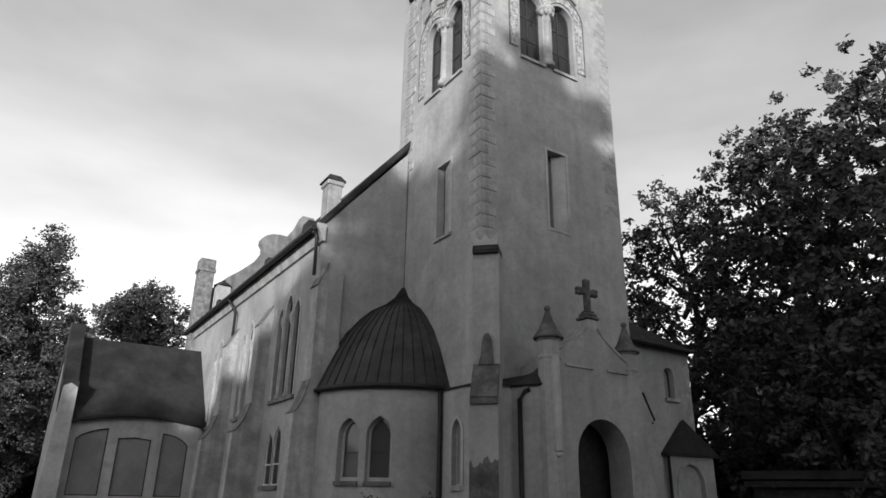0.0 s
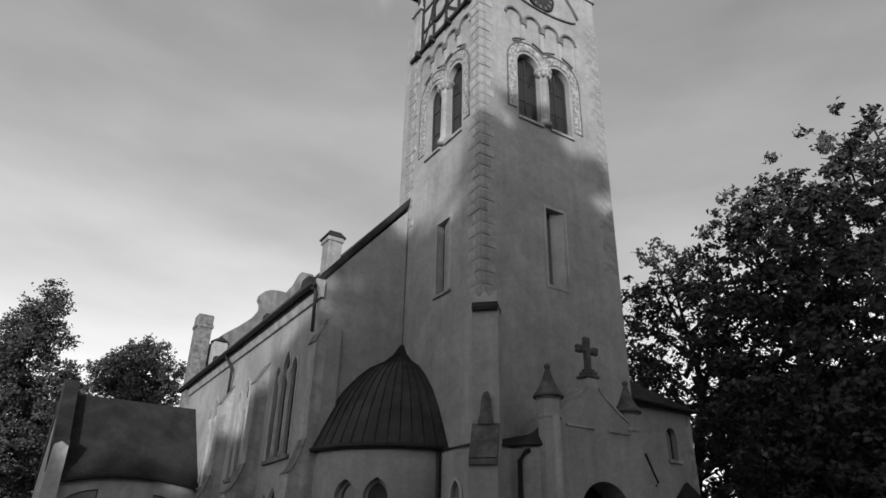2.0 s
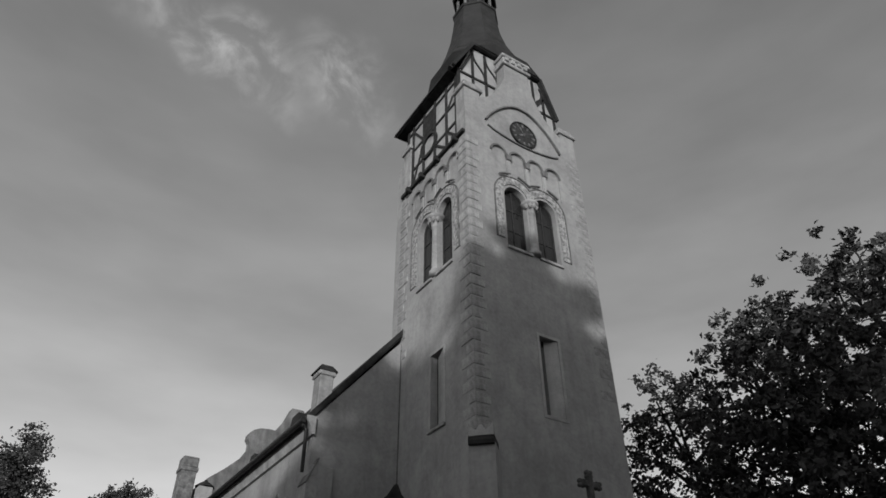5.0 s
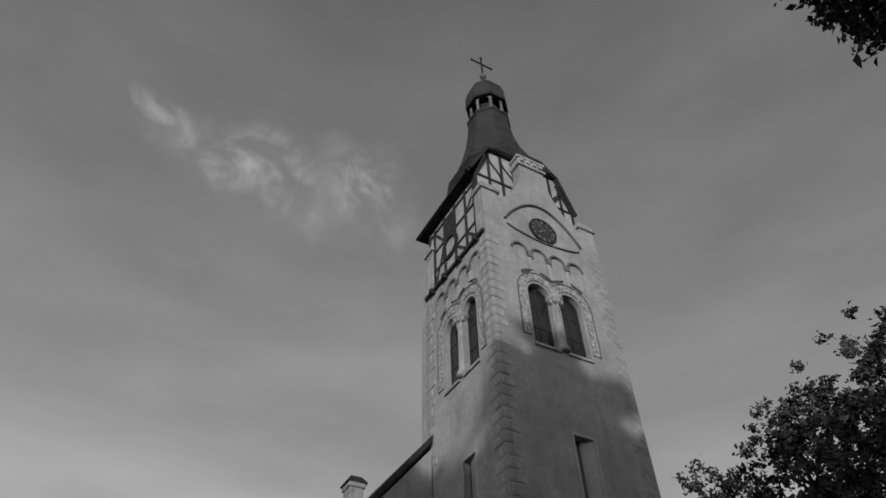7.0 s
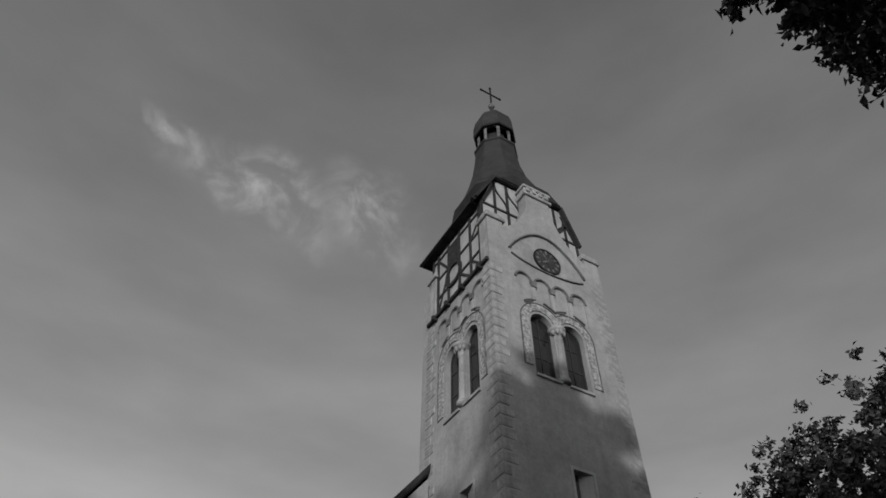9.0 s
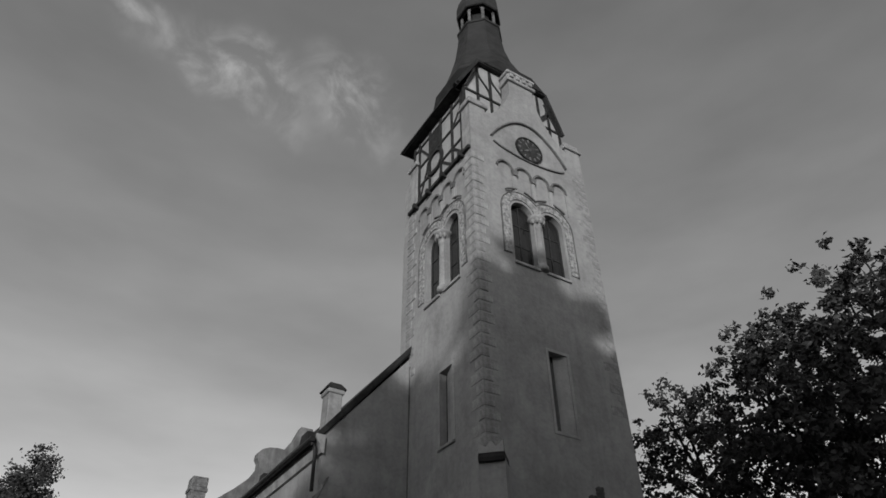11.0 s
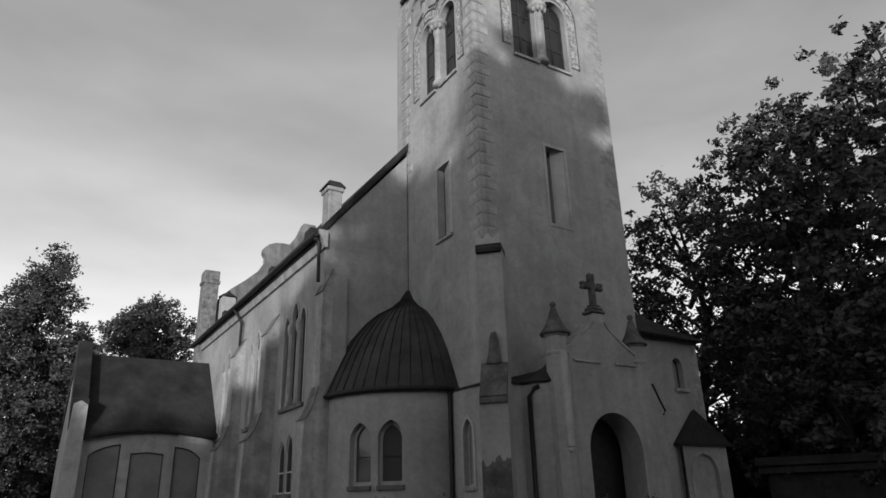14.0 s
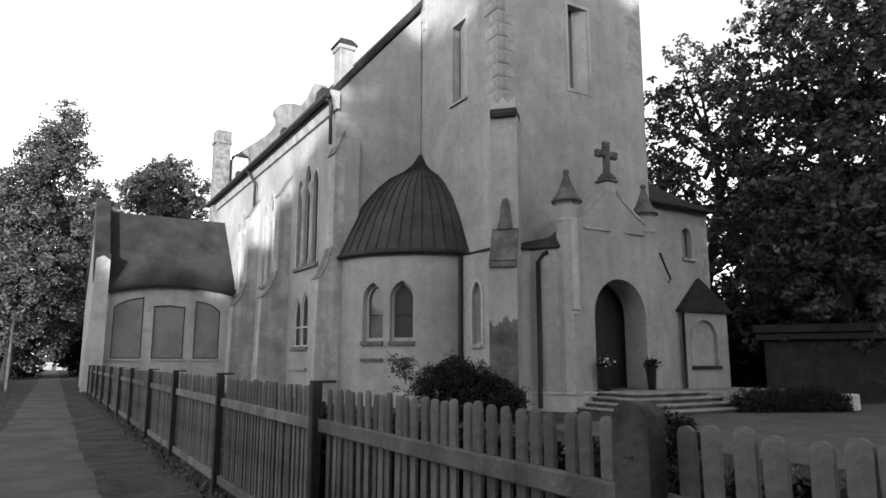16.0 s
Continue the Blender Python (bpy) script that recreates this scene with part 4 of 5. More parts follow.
part("porch_roof", sheet([[(14.75, PY + 0.6, 5.98), (14.75, Y0, 5.98), (16.25, Y0, 7.0), (16.25, PY + 0.6, 7.0)], [(18.5, PY + 0.6, 5.9), (18.5, Y0, 5.9), (16.25, Y0, 7.0), (16.25, PY + 0.6, 7.0)]], 0.08), M_ROOF, porch)
# a coping that follows the swept gable
for s in (-1, 1):
    line = [(16.3 + s * (x - 16.3), z) for x, z in sweep]
    part("gable_coping", slab([(x, z + 0.055) for x, z in line] + [(x, z - 0.03) for x, z in reversed(line)], [], PF, -0.5, 0.045), M_STUCCO_WORN, porch)


def turret(px, py, r, low, rib):
    """An eight-sided corner turret with a conical cap: it stands out from low upwards; rib is where its slender front shaft ends."""
    turn = radians(22.5)
    foot = [(0.0, low), (r, low)] if low < 1 else [(0.0, low - 0.2), (r * 0.6, low - 0.16), (r * 0.95, low)]
    tu = part("turret", lathe(foot + [(r, 5.95), (r + 0.03, 6.0), (r + 0.03, 6.06), (r - 0.02, 6.1), (r - 0.01, 6.56), (r + 0.05, 6.62), (r + 0.05, 6.68), (0, 6.68)], (px, py, 0), 8, turn, turn + 2 * math.pi, False), M_STUCCO, porch)
    if rib:
        part("turret_shaft", lathe([(0.0, rib), (0.09, rib + 0.02), (0.11, rib + 0.08), (0.09, rib + 0.14), (0.15, rib + 0.18), (0.15, 5.4), (0.13, 6.0), (0.0, 6.05)], (px - 0.06, py - r * 0.93, 0), 8, turn, turn + 2 * math.pi, False), M_STUCCO_PALE, tu)
    part("turret_roof", lathe([(0.0, 6.63), (r + 0.11, 6.64), (r + 0.13, 6.69), (r + 0.1, 6.74), (r * 0.82, 6.98), (r * 0.46, 7.3), (0.08, 7.58), (0.05, 7.62), (0, 7.62)], (px, py, 0), 20), M_CAP, tu)
    bm = bmesh.new()
    bmesh.ops.create_icosphere(bm, subdivisions=2, radius=0.11)
    for v in bm.verts:
        v.co *= 1 + 0.14 * noise.noise(v.co * 16)
    bmesh.ops.translate(bm, verts=bm.verts, vec=(px, py, 7.69))
    part("ball", bm, M_CAP, tu)


turret(14.4, PY + 0.1, 0.38, 0.5, 2.95)
turret(18.08, PY + 0.2, 0.36, 0.5, 0)
# the slanting cheek between porch and skirt wall, and its pale plinth
PLAN = Matrix.Identity(4)
part("porch_cheek", slab([(13.5, 17.26), (14.12, 16.42), (14.6, 16.42), (14.6, 17.26)], [], PLAN, 0.0, 5.1), M_STUCCO, porch)
part("plinth", slab([(13.3, 17.05), (13.98, 16.1), (15.12, 16.1), (15.12, 16.29), (14.0, 16.9), (13.6, 17.2)], [], PLAN, 0.0, 0.53), M_STUCCO_PALE, porch)
part("plinth_ledge", slab([(13.25, 17.03), (13.95, 16.05), (15.14, 16.05), (15.14, 16.28), (14.0, 16.88), (13.6, 17.2)], [], PLAN, 0.531, 0.585), M_STUCCO_PALE, porch)
# the flared foot below the far turret
part("flare", prism([(18.3, 0.0), (18.84, 0.0), (18.82, 2.8), (18.56, 3.25), (18.3, 3.3)], PF, -1.3, -0.02), M_STUCCO, porch)
part("rail_bracket", tube([(18.5, PY - 0.05, 5.3), (18.78, PY - 0.05, 4.75), (18.98, PY - 0.05, 4.4), (18.86, PY - 0.05, 4.28)], 0.035), M_IRON, porch)
for a, b in ((15.0, 16.2), (16.87, 17.95)):
    part("string_course", slab([(a, 5.84), (b, 5.84), (b, 5.89), (a, 5.92)], [], PF, 0.001, 0.06), M_STUCCO_WORN, porch)
part("cross_pedestal", box(16.1, PY + 0.0, 7.2, 16.56, PY + 0.45, 7.6, 0.04), M_STUCCO_PALE, porch)
bm = box(16.02, PY - 0.05, 7.6, 16.66, PY + 0.5, 7.7, 0.03)
box(16.07, PY - 0.02, 7.7, 16.61, PY + 0.42, 7.84, 0.05, bm)
box(16.14, PY + 0.04, 7.84, 16.54, PY + 0.36, 7.93, 0.04, bm)
part("cross_base", bm, M_CAP, porch)
bm = box(16.23, PY + 0.1, 7.92, 16.45, PY + 0.3, 9.0, 0.03)
box(15.97, PY + 0.105, 8.52, 16.71, PY + 0.295, 8.72, 0.03, bm)
for a, z in ((15.98, 8.62), (16.7, 8.62), (16.34, 8.95)):
    for da, dz in ((0.0, 0.0), (0.07, 0.07), (-0.07, 0.07), (0.07, -0.07), (-0.07, -0.07)):
        box(a + da - 0.07, PY + 0.09 + abs(da) * 0.1, z + dz - 0.07, a + da + 0.07, PY + 0.31 - abs(da) * 0.1, z + dz + 0.07, 0.045, bm)
part("stone_cross", bm, M_CAP, porch, "weathered stone cross on the porch gable")

# ---- stair block beside the tower ----
AY = 18.0
AF = facing("-y", (0, AY, 0))
a_win = arched(22.08, 0.29, 5.62, 6.55, 10)
part("aisle_wall", slab(rect(X1 - 0.05, 0, 23.35, 7.6), [clean(a_win)], AF, -0.5, 0), M_STUCCO, church)
part("aisle_wall", slab(rect(AY + 0.5, 0, NY0, 7.6), [], facing("+x", (23.35, 0, 0)), -0.5, 0), M_STUCCO, church)
w = part("window", slab(clean(a_win), [clean(grow(clean(a_win), -0.05))], AF, -0.3, -0.24), M_FRAME, church)
part("pane", slab(clean(a_win), [], AF, -0.29, -0.28), M_BLIND, w)
part("window_sill", slab(rect(21.72, 5.48, 22.48, 5.61), [], AF, -0.2, 0.12), M_STONE, w)
part("aisle_roof", sheet([[(X1, AY - 0.3, 7.6), (23.42, AY - 0.3, 7.6), (21.6, 20.2, 9.45), (X1, 20.2, 9.75)], [(23.42, AY - 0.3, 7.6), (23.42, NY0, 7.6), (21.6, NY0, 9.45), (21.6, 20.2, 9.45)], [(X1, 20.2, 9.75), (21.6, 20.2, 9.45), (21.6, NY0, 9.45), (X1, NY0, 9.75)]], 0.08), M_ROOF, church)
part("gutter", tube([(X1, AY - 0.36, 7.58), (23.45, AY - 0.36, 7.58)], 0.08), M_IRON, church)
for k in range(7):
    z = 4.35 + 0.45 * k
    part("corner_stone", box(23.35 - (0.42 if k % 2 else 0.28), AY - 0.012, z, 23.362, AY + 0.3, z + 0.41, 0.015), M_QUOIN, church)

# ---- little roofed niche block ----
NBY = 17.85
NBF = facing("-y", (0, NBY, 0))
n_ring = arched(22.62, 0.74, 1.35, 2.4, 14)
nb = part("niche_block", slab(rect(21.42, 0.0, 24.05, 3.56), [clean(n_ring)], NBF, -0.25, 0), M_STUCCO, church)
part("niche_block_back", box(21.43, NBY + 0.2, 0, 24.04, AY + 0.9, 3.5), M_STUCCO_PALE, nb)
part("surround", slab(clean(grow(clean(n_ring), 0.1)), [clean(n_ring)], NBF, 0.001, 0.03), M_STUCCO_WORN, nb)
part("window_sill", slab(rect(21.78, 1.2, 23.48, 1.34), [], NBF, -0.2, 0.1), M_ROOF, nb)
part("niche_roof", sheet([[(21.2, NBY - 0.15, 3.5), (24.28, NBY - 0.15, 3.5), (22.6, AY - 0.08, 4.83), (22.54, AY - 0.08, 4.83)], [(21.2, NBY - 0.15, 3.5), (21.2, AY + 1, 3.5), (22.54, AY - 0.08, 4.83)], [(24.28, NBY - 0.15, 3.5), (24.28, AY + 1, 3.5), (22.6, AY - 0.08, 4.83)], [(21.2, NBY - 0.15, 3.48), (24.28, NBY - 0.15, 3.48), (24.28, AY + 1, 3.48), (21.2, AY + 1, 3.48)]], 0.06), M_ROOF, nb)
part("drainpipe", tube([(21.36, NBY - 0.06, 3.4), (21.36, NBY - 0.06, 0.5)], 0.06), M_IRON, nb)

# ---- steps and platform ----
steps = empty("front_steps", 16.2, 14.5, 0, "worn grey concrete steps up to the church door", "steps", kind="structure")
for k in range(4):
    st = part("step", box(14.3 + 0.3 * k, 13.35 + 0.36 * k, 0.15 * (k + 1) - 0.06, 19.3 - 0.3 * k, 17.0, 0.15 * (k + 1), 0.015), M_STEP, steps)
    # risers coloured darker than the treads, as shade below the nosings
    part("riser", box(14.37 + 0.3 * k, 13.43 + 0.36 * k, 0.15 * k - 0.001, 19.23 - 0.3 * k, 16.95, 0.15 * (k + 1) - 0.061), M_BARE_AND_RISER_SHADE, st)
part("landing", box(19.31, 15.6, 0, 24.3, 18.6, 0.48, 0.02), M_STEP, steps)
part("landing", box(19.31, 15.1, 0, 22.6, 15.59, 0.3, 0.02), M_STEP, steps)

# ---- side hall with blind windows and a parapet gable ----
HY = 38.0
HF = facing("-y", (0, HY, 0))
def hall_eave(x):
    t = (x - 2.55) / (9.0 - 2.55)
    return 4.95 + 0.08 * t + 0.46 * math.sin(math.pi * t) ** 0.8
xs = [2.55 + (9.0 - 2.55) * k / 20 for k in range(21)]
hall_out = [(2.55, 0), (9.0, 0)] + [(x, hall_eave(x) - 0.04) for x in reversed(xs)]
blinds = [[(2.98, 1.62), (4.4, 1.62), (4.4, 4.78), (4.0, 4.72), (3.6, 4.6), (3.25, 4.44), (2.98, 4.22)], [(4.88, 1.62), (6.45, 1.62), (6.45, 4.33), (5.66, 4.42), (4.88, 4.33)],
          [(6.95, 1.62), (8.28, 1.62), (8.28, 4.15), (8.0, 4.4), (7.65, 4.58), (7.3, 4.66), (6.95, 4.7)]]
part("hall_wall", slab(hall_out, blinds, HF, -0.16, 0), M_STUCCO_PALE, church)
part("hall_wall", slab(hall_out, [], HF, -0.6, -0.16), M_STUCCO_PALE, church)
for r in blinds:
    w = part("blind_window", slab(r, [], HF, -0.159, -0.12), M_BLIND, church)
    part("frame", slab(r, [clean(grow(r, -0.05))], HF, -0.12, -0.07), M_FRAME, w)
    part("window_sill", slab(rect(r[0][0] - 0.05, 1.5, r[1][0] + 0.05, 1.62), [], HF, -0.1, 0.08), M_STUCCO_PALE, w)
quads = []
for a, b in zip(xs, xs[1:]):
    ea, eb = a if a > 2.56 else 2.55, b
    rows = []
    for f in (0.0, 0.35, 0.7, 1.0):
        za, zb = hall_eave(a) * (1 - f) + 9.75 * f, hall_eave(b) * (1 - f) + 9.75 * f
        rows.append(((a, HY - 0.3 + 3.8 * f, za), (b, HY - 0.3 + 3.8 * f, zb)))
    for p, q in zip(rows, rows[1:]):
        quads.append([p[0], p[1], q[1], q[0]])
part("hall_roof", sheet(quads, 0.1), M_ROOF, church)
part("hall_roof", sheet([[(2.55, 41.5, 9.75), (9.0, 41.5, 9.75), (9.0, 45, 5.0), (2.55, 45, 5.0)]], 0.1), M_ROOF, church)
part("hall_gutter", tube([(x, HY - 0.34, hall_eave(x) - 0.02) for x in xs], 0.07, 6), M_IRON, church)
par = [(-37.6, 0), (-37.65, 6.7), (-38.0, 6.9), (-38.3, 6.9), (-41.0, 10.0), (-41.3, 10.3), (-41.7, 10.3), (-42.0, 10.0), (-45.0, 6.0), (-45.0, 0)]
part("hall_gable", slab(par, [], facing("-x", (2.0, 0, 0)), -0.58, 0), M_STUCCO_PALE, church)
part("hall_pilaster", prism([(1.75, 0), (2.65, 0), (2.62, 6.55), (2.3, 6.75), (2.0, 6.6)], facing("-y", (0, 37.58, 0)), -0.3, 0.12), M_STUCCO_PALE, church)
part("coping", slab([(-37.55, 6.6), (-37.55, 6.85), (-38.3, 7.0), (-40.95, 10.15), (-41.25, 10.5), (-41.75, 10.5), (-42.05, 10.2), (-45.0, 6.2), (-45.0, 5.0), (-41.5, 9.2), (-38.3, 5.4), (-38.2, 6.6)], [], facing("-x", (2.0, 0, 0)), -0.64, 0.06), M_ROOF, church)

# ---- corner stones of the tower ----
def corner_stones(at, dx, dy, z0, z1, seed, proud=0.018):
    """Alternating long and short corner blocks, each an L round the corner at at, worn unevenly."""
    rnd = random.Random(seed)
    shapes = []
    for k in range(10):
        a, b = ((0.80, 0.5), (0.5, 0.80))[k % 2]
        a, b, h, e = a + rnd.uniform(-0.14, 0.1), b + rnd.uniform(-0.14, 0.1), 0.46 - rnd.uniform(0, 0.05), proud + rnd.uniform(0.0, proud)
        me = bpy.data.meshes.new("corner_stone")
        bm = box(min(0, dx * a) - e * (dx > 0), min(0, dy * 0.3) - e * (dy > 0), 0, max(0, dx * a) + e * (dx < 0), max(0, dy * 0.3) + e * (dy < 0), h, 0.03)
        box(min(0, dx * 0.3) - (e + 0.001) * (dx > 0), min(0, dy * b) - (e + 0.001) * (dy > 0), 0.002, max(0, dx * 0.3) + (e + 0.001) * (dx < 0), max(0, dy * b) + (e + 0.001) * (dy < 0), h - 0.002, 0.03, bm)
        for v in bm.verts:
            v.co += Vector((0.012 * noise.noise(v.co * 6 + Vector((k, 0, seed))), 0.012 * noise.noise(v.co * 6 + Vector((0, k, seed))), 0.02 * noise.noise(v.co * 5 + Vector((k, seed, 3)))))
        bm.to_mesh(me)
        bm.free()
        me.materials.append(M_QUOIN)
        shapes.append(me)
    z, k = z0, 0
    while z < z1:
        ob = part("corner_stone", shapes[(k % 2) + 2 * rnd.randrange(5)], None, church)
        ob.matrix_basis = pose(at[0] + rnd.uniform(-0.012, 0.012), at[1] + rnd.uniform(-0.012, 0.012), z)
        z += 0.49
        k += 1


corner_stones((X0, Y0), 1, 1, 10.2, 24.4, 1)
corner_stones((X1, Y0), -1, 1, 12.7, 26.0, 2, 0.006)
corner_stones((X0, Y1), 1, -1, 14.6, 24.2, 3)

# ---- ground ----
def flat(name, x0, y0, x1, y1, z, material, label, category, thick=0.05, cuts=0):
    bm = box(x0, y0, z - thick, x1, y1, z)
    return tagged(part(name, bm, material), label, category, kind="structure")


flat("ground", -900, -900, 900, 900, 0.0, M_GRASSLAND, "rough dark grass and bare earth round the church", "ground", 0.3)
def strip(name, left, right, y0, y1, z, rough, seed, material, label, category):
    """A long ground strip with wandering, worn edges."""
    bm = bmesh.new()
    rows, y = [], y0
    while y < y1:
        a = noise.noise(Vector((y * 0.7, seed, 0))) * rough + noise.noise(Vector((y * 3.1, seed, 4))) * rough * 0.4
        b = noise.noise(Vector((y * 0.6, seed + 7, 0))) * rough + noise.noise(Vector((y * 2.7, seed, 9))) * rough * 0.4
        d = 0.014 * max(0.0, y - 14.0)
        rows.append((bm.verts.new((left + a + d, y, z)), bm.verts.new((right + b + d, y, z))))
        y += 0.22 if y < 30 else 2.0
    for p, q in zip(rows, rows[1:]):
        bm.faces.new((p[0], p[1], q[1], q[0]))
    return tagged(part(name, bm, material), label, category, kind="structure")


strip("verge", -1.6, 1.85, -12, 70, 0.006, 0.2, 3, M_SOIL, "damp dark dirt strip beside the path", "verge")
strip("road", -0.66, 0.74, -12, 300, 0.014, 0.09, 5, M_ASPHALT, "worn grey asphalt footpath along the fence", "path")
flat("pavement", 10.2, -6, 30, 13.3, 0.012, M_YARD, "grey gravel yard in front of the church steps", "yard")

# ---- picket fence ----
fence = empty("picket_fence", 2.0, 5.0, 0, "weathered wooden picket fence with dark posts along the path", "fence")
rnd = random.Random(7)


def picket_mesh(half, top, tilt):
    """One board with a worn round head; tilt chips one shoulder."""
    head = [(half * math.cos(t), top - half * 0.95 + half * 0.95 * math.sin(t) ** 0.8 - (tilt if math.cos(t) * tilt > 0.012 else 0.0)) for t in [math.pi * k / 8 for k in range(9)]]
    m = slab([(-half, 0.08), (half, 0.08)] + head, [], facing("-x", (0, 0, 0)), -0.01, 0.01)
    m.materials.append(M_FENCE)
    return m


wide_boards = [picket_mesh(0.036 + 0.002 * (k % 3), 1.37, (0.0, 0.018, 0.0)[k]) for k in range(3)]
boards = [picket_mesh(0.033 + 0.002 * (k % 3), 1.37 + 0.004 * (k % 2), (0.0, 0.0, 0.016, 0.0, 0.022)[k]) for k in range(5)]
posts = [1.84, 5.35, 8.79, 12.06, 15.1, 18.28, 21.14, 24.07, 27.08, 29.8, 32.5, 35.2]
for y0, y1 in zip([-2.6] + posts, posts):
    n = round((y1 - y0 - 0.16) / 0.119)
    for k in range(n):
        y = y0 + 0.08 + (y1 - y0 - 0.16) * (k + 0.5) / n
        ob = part("picket", rnd.choice(boards if y > 1.84 else wide_boards), None, fence)
        ob.matrix_basis = pose(2.03 + rnd.uniform(-0.005, 0.005), y + rnd.uniform(-0.009, 0.009), rnd.uniform(-0.014, 0.01) - 0.003 * max(0.0, y - 10), rnd.uniform(-0.8, 0.8), rnd.uniform(-0.4, 0.4), rnd.uniform(-2, 2))
    for z in (1.07, 0.15):
        part("rail", box(1.965, y0 + 0.03, z - 0.05, 2.015, y1 - 0.03, z + 0.05, 0.008), M_FENCE, fence)
part("gate_post", slab([(-0.087, 0), (0.087, 0)] + [(0.087 * math.cos(t), 1.365 + 0.08 * math.sin(t) ** 0.7) for t in [math.pi * k / 12 for k in range(13)]], [], facing("-x", (1.93, 1.84, 0)), -0.045, 0.045), M_GATE, fence, "dark round-topped gate post")
part("latch", box(1.878, 1.83, 1.24, 1.888, 1.87, 1.25, 0.002), M_IRON, fence)
for y in posts[1:]:
    top = 1.405 - 0.004 * max(0.0, y - 9)
    part("post", box(1.915, y - 0.045, 0, 2.0, y + 0.045, top, 0.01), M_POST, fence)
    part("post_cap", box(1.913, y - 0.042, top, 2.12, y + 0.042, top + 0.022, 0.006), M_POST, fence)


# ---- foliage ----
def leaf_mesh(rng, p, size, material, droop=0.3):
    """A mesh of bent leaf sprays at the places p."""
    count = len(p)
    a = rng.normal(size=(count, 3))
    a[:, 2] = a[:, 2] * 0.6 - droop
    a /= np.linalg.norm(a, axis=1)[:, None]
    b = np.cross(a, rng.normal(size=(count, 3)))
    b /= np.linalg.norm(b, axis=1)[:, None]
    s = size * (0.5 + rng.random(count))[:, None]
    c = np.cross(a, b) * 0.3 * s
    v = np.stack([p - a * s, p - b * s * 0.6 + c, p + a * s, p + b * s * 0.6 + c], 1).reshape(-1, 3)
    i = np.arange(count) * 4
    f = np.concatenate([np.stack([i, i + 1, i + 2], 1), np.stack([i, i + 2, i + 3], 1)])
    m = bpy.data.meshes.new("crown")
    m.vertices.add(len(v))
    m.vertices.foreach_set("co", v.ravel())
    m.loops.add(f.size)
    m.loops.foreach_set("vertex_index", f.ravel().astype(np.int32))
    m.polygons.add(len(f))
    m.polygons.foreach_set("loop_start", (np.arange(len(f)) * 3).astype(np.int32))
    m.update(calc_edges=True)
    m.materials.append(material)
    return m


def sprays(rng, lobes, twigs, per, spread):
    """Leaf places: twig ends on the skins of the lobes, each with a loose cloud of leaves round it."""
    cs, rs = np.array([l[0] for l in lobes]), np.array([l[1] for l in lobes])
    pick = rng.choice(len(cs), twigs, p=rs ** 2 / (rs ** 2).sum())
    d = rng.normal(size=(twigs, 3))
    d /= np.linalg.norm(d, axis=1)[:, None]
    k = 0.35 + 0.75 * rng.random(twigs) ** 0.45
    ends = cs[pick] + d * (rs[pick] * k)[:, None] * np.array([1, 1, 0.85])
    n = rng.poisson(per, twigs) + 2
    at = np.repeat(np.arange(twigs), n)
    out = d[at] * rng.random(len(at))[:, None] * spread * 0.9
    return ends, ends[at] + out + rng.normal(size=(len(at), 3)) * spread * np.array([0.5, 0.5, 0.36])


def tree(x, y, height, spread, seed, label, material=M_LEAF, twigs=900, per=55, size=0.13, bare=0.2, lobes=20, trunk=0.32, cloud=0.75, taper=0.5, lean=(0.0, 0.0)):
    rng = np.random.default_rng(seed)
    t = empty("tree", x, y, 0, label, "tree")
    bend = rng.normal(size=2) * 0.5 + np.array(lean)
    stem = [(x, y, 0), (x + bend[0] * 0.3, y + bend[1] * 0.3, height * 0.25), (x + bend[0], y + bend[1], height * 0.55), (x + bend[0] * 0.5, y + bend[1] * 0.5, height * 0.9)]
    part("trunk", tube(stem, [trunk * 1.3, trunk, trunk * 0.6, trunk * 0.12], 9), M_BARK, t)
    limbs = bmesh.new()
    ls = []
    for k in range(lobes):
        u = (k + 0.5) / lobes
        th = k * 2.4 + rng.uniform(-0.5, 0.5)
        wide = spread * (1 - u) ** (taper * 0.5 + 0.1) * (0.35 + 0.65 * min(1.0, u * 4 + 0.45))
        rad = wide * (0.42 + 0.3 * rng.random()) * min(1.0, (1 - u) * 5 + 0.25)
        r = max(0.12 * spread, wide * rng.uniform(0.34, 0.52))
        z = height * bare + (height * (1 - bare)) * u
        z = min(z, height - r * 0.8)
        c = Vector((x + bend[0] * u + rad * math.cos(th), y + bend[1] * u + rad * math.sin(th), z))
        ls.append((c, r))
        z0 = max(height * 0.12, z - rad * 0.9 - 0.5)
        f = min(1.0, z0 / (height * 0.9))
        a = Vector((x + bend[0] * f * 0.8, y + bend[1] * f * 0.8, z0))
        mid = (a + c) / 2 + Vector((0, 0, -0.25))
        tube([a, mid, c], [trunk * 0.42, trunk * 0.26, 0.05], 6, limbs)
        for q in range(3):
            d = Vector(rng.normal(size=3)).normalized()
            tube([mid.lerp(c, 0.4 + 0.2 * q), c + d * r * 0.5, c + d * r * 0.8], [0.07, 0.045, 0.015], 4, limbs)
    part("branch", limbs, M_BARK, t)
    ends, p = sprays(rng, ls, twigs, per, cloud)
    p = p[p[:, 2] > 0.6]
    part("crown", leaf_mesh(rng, p, size, material), None, t)
    return t


tree(33.4, 11.6, 22.1, 9.3, 11, "tall broad dark maple beside the church yard", twigs=1450, per=28, size=0.15, bare=0.10, lobes=48, cloud=0.38, taper=0.1)
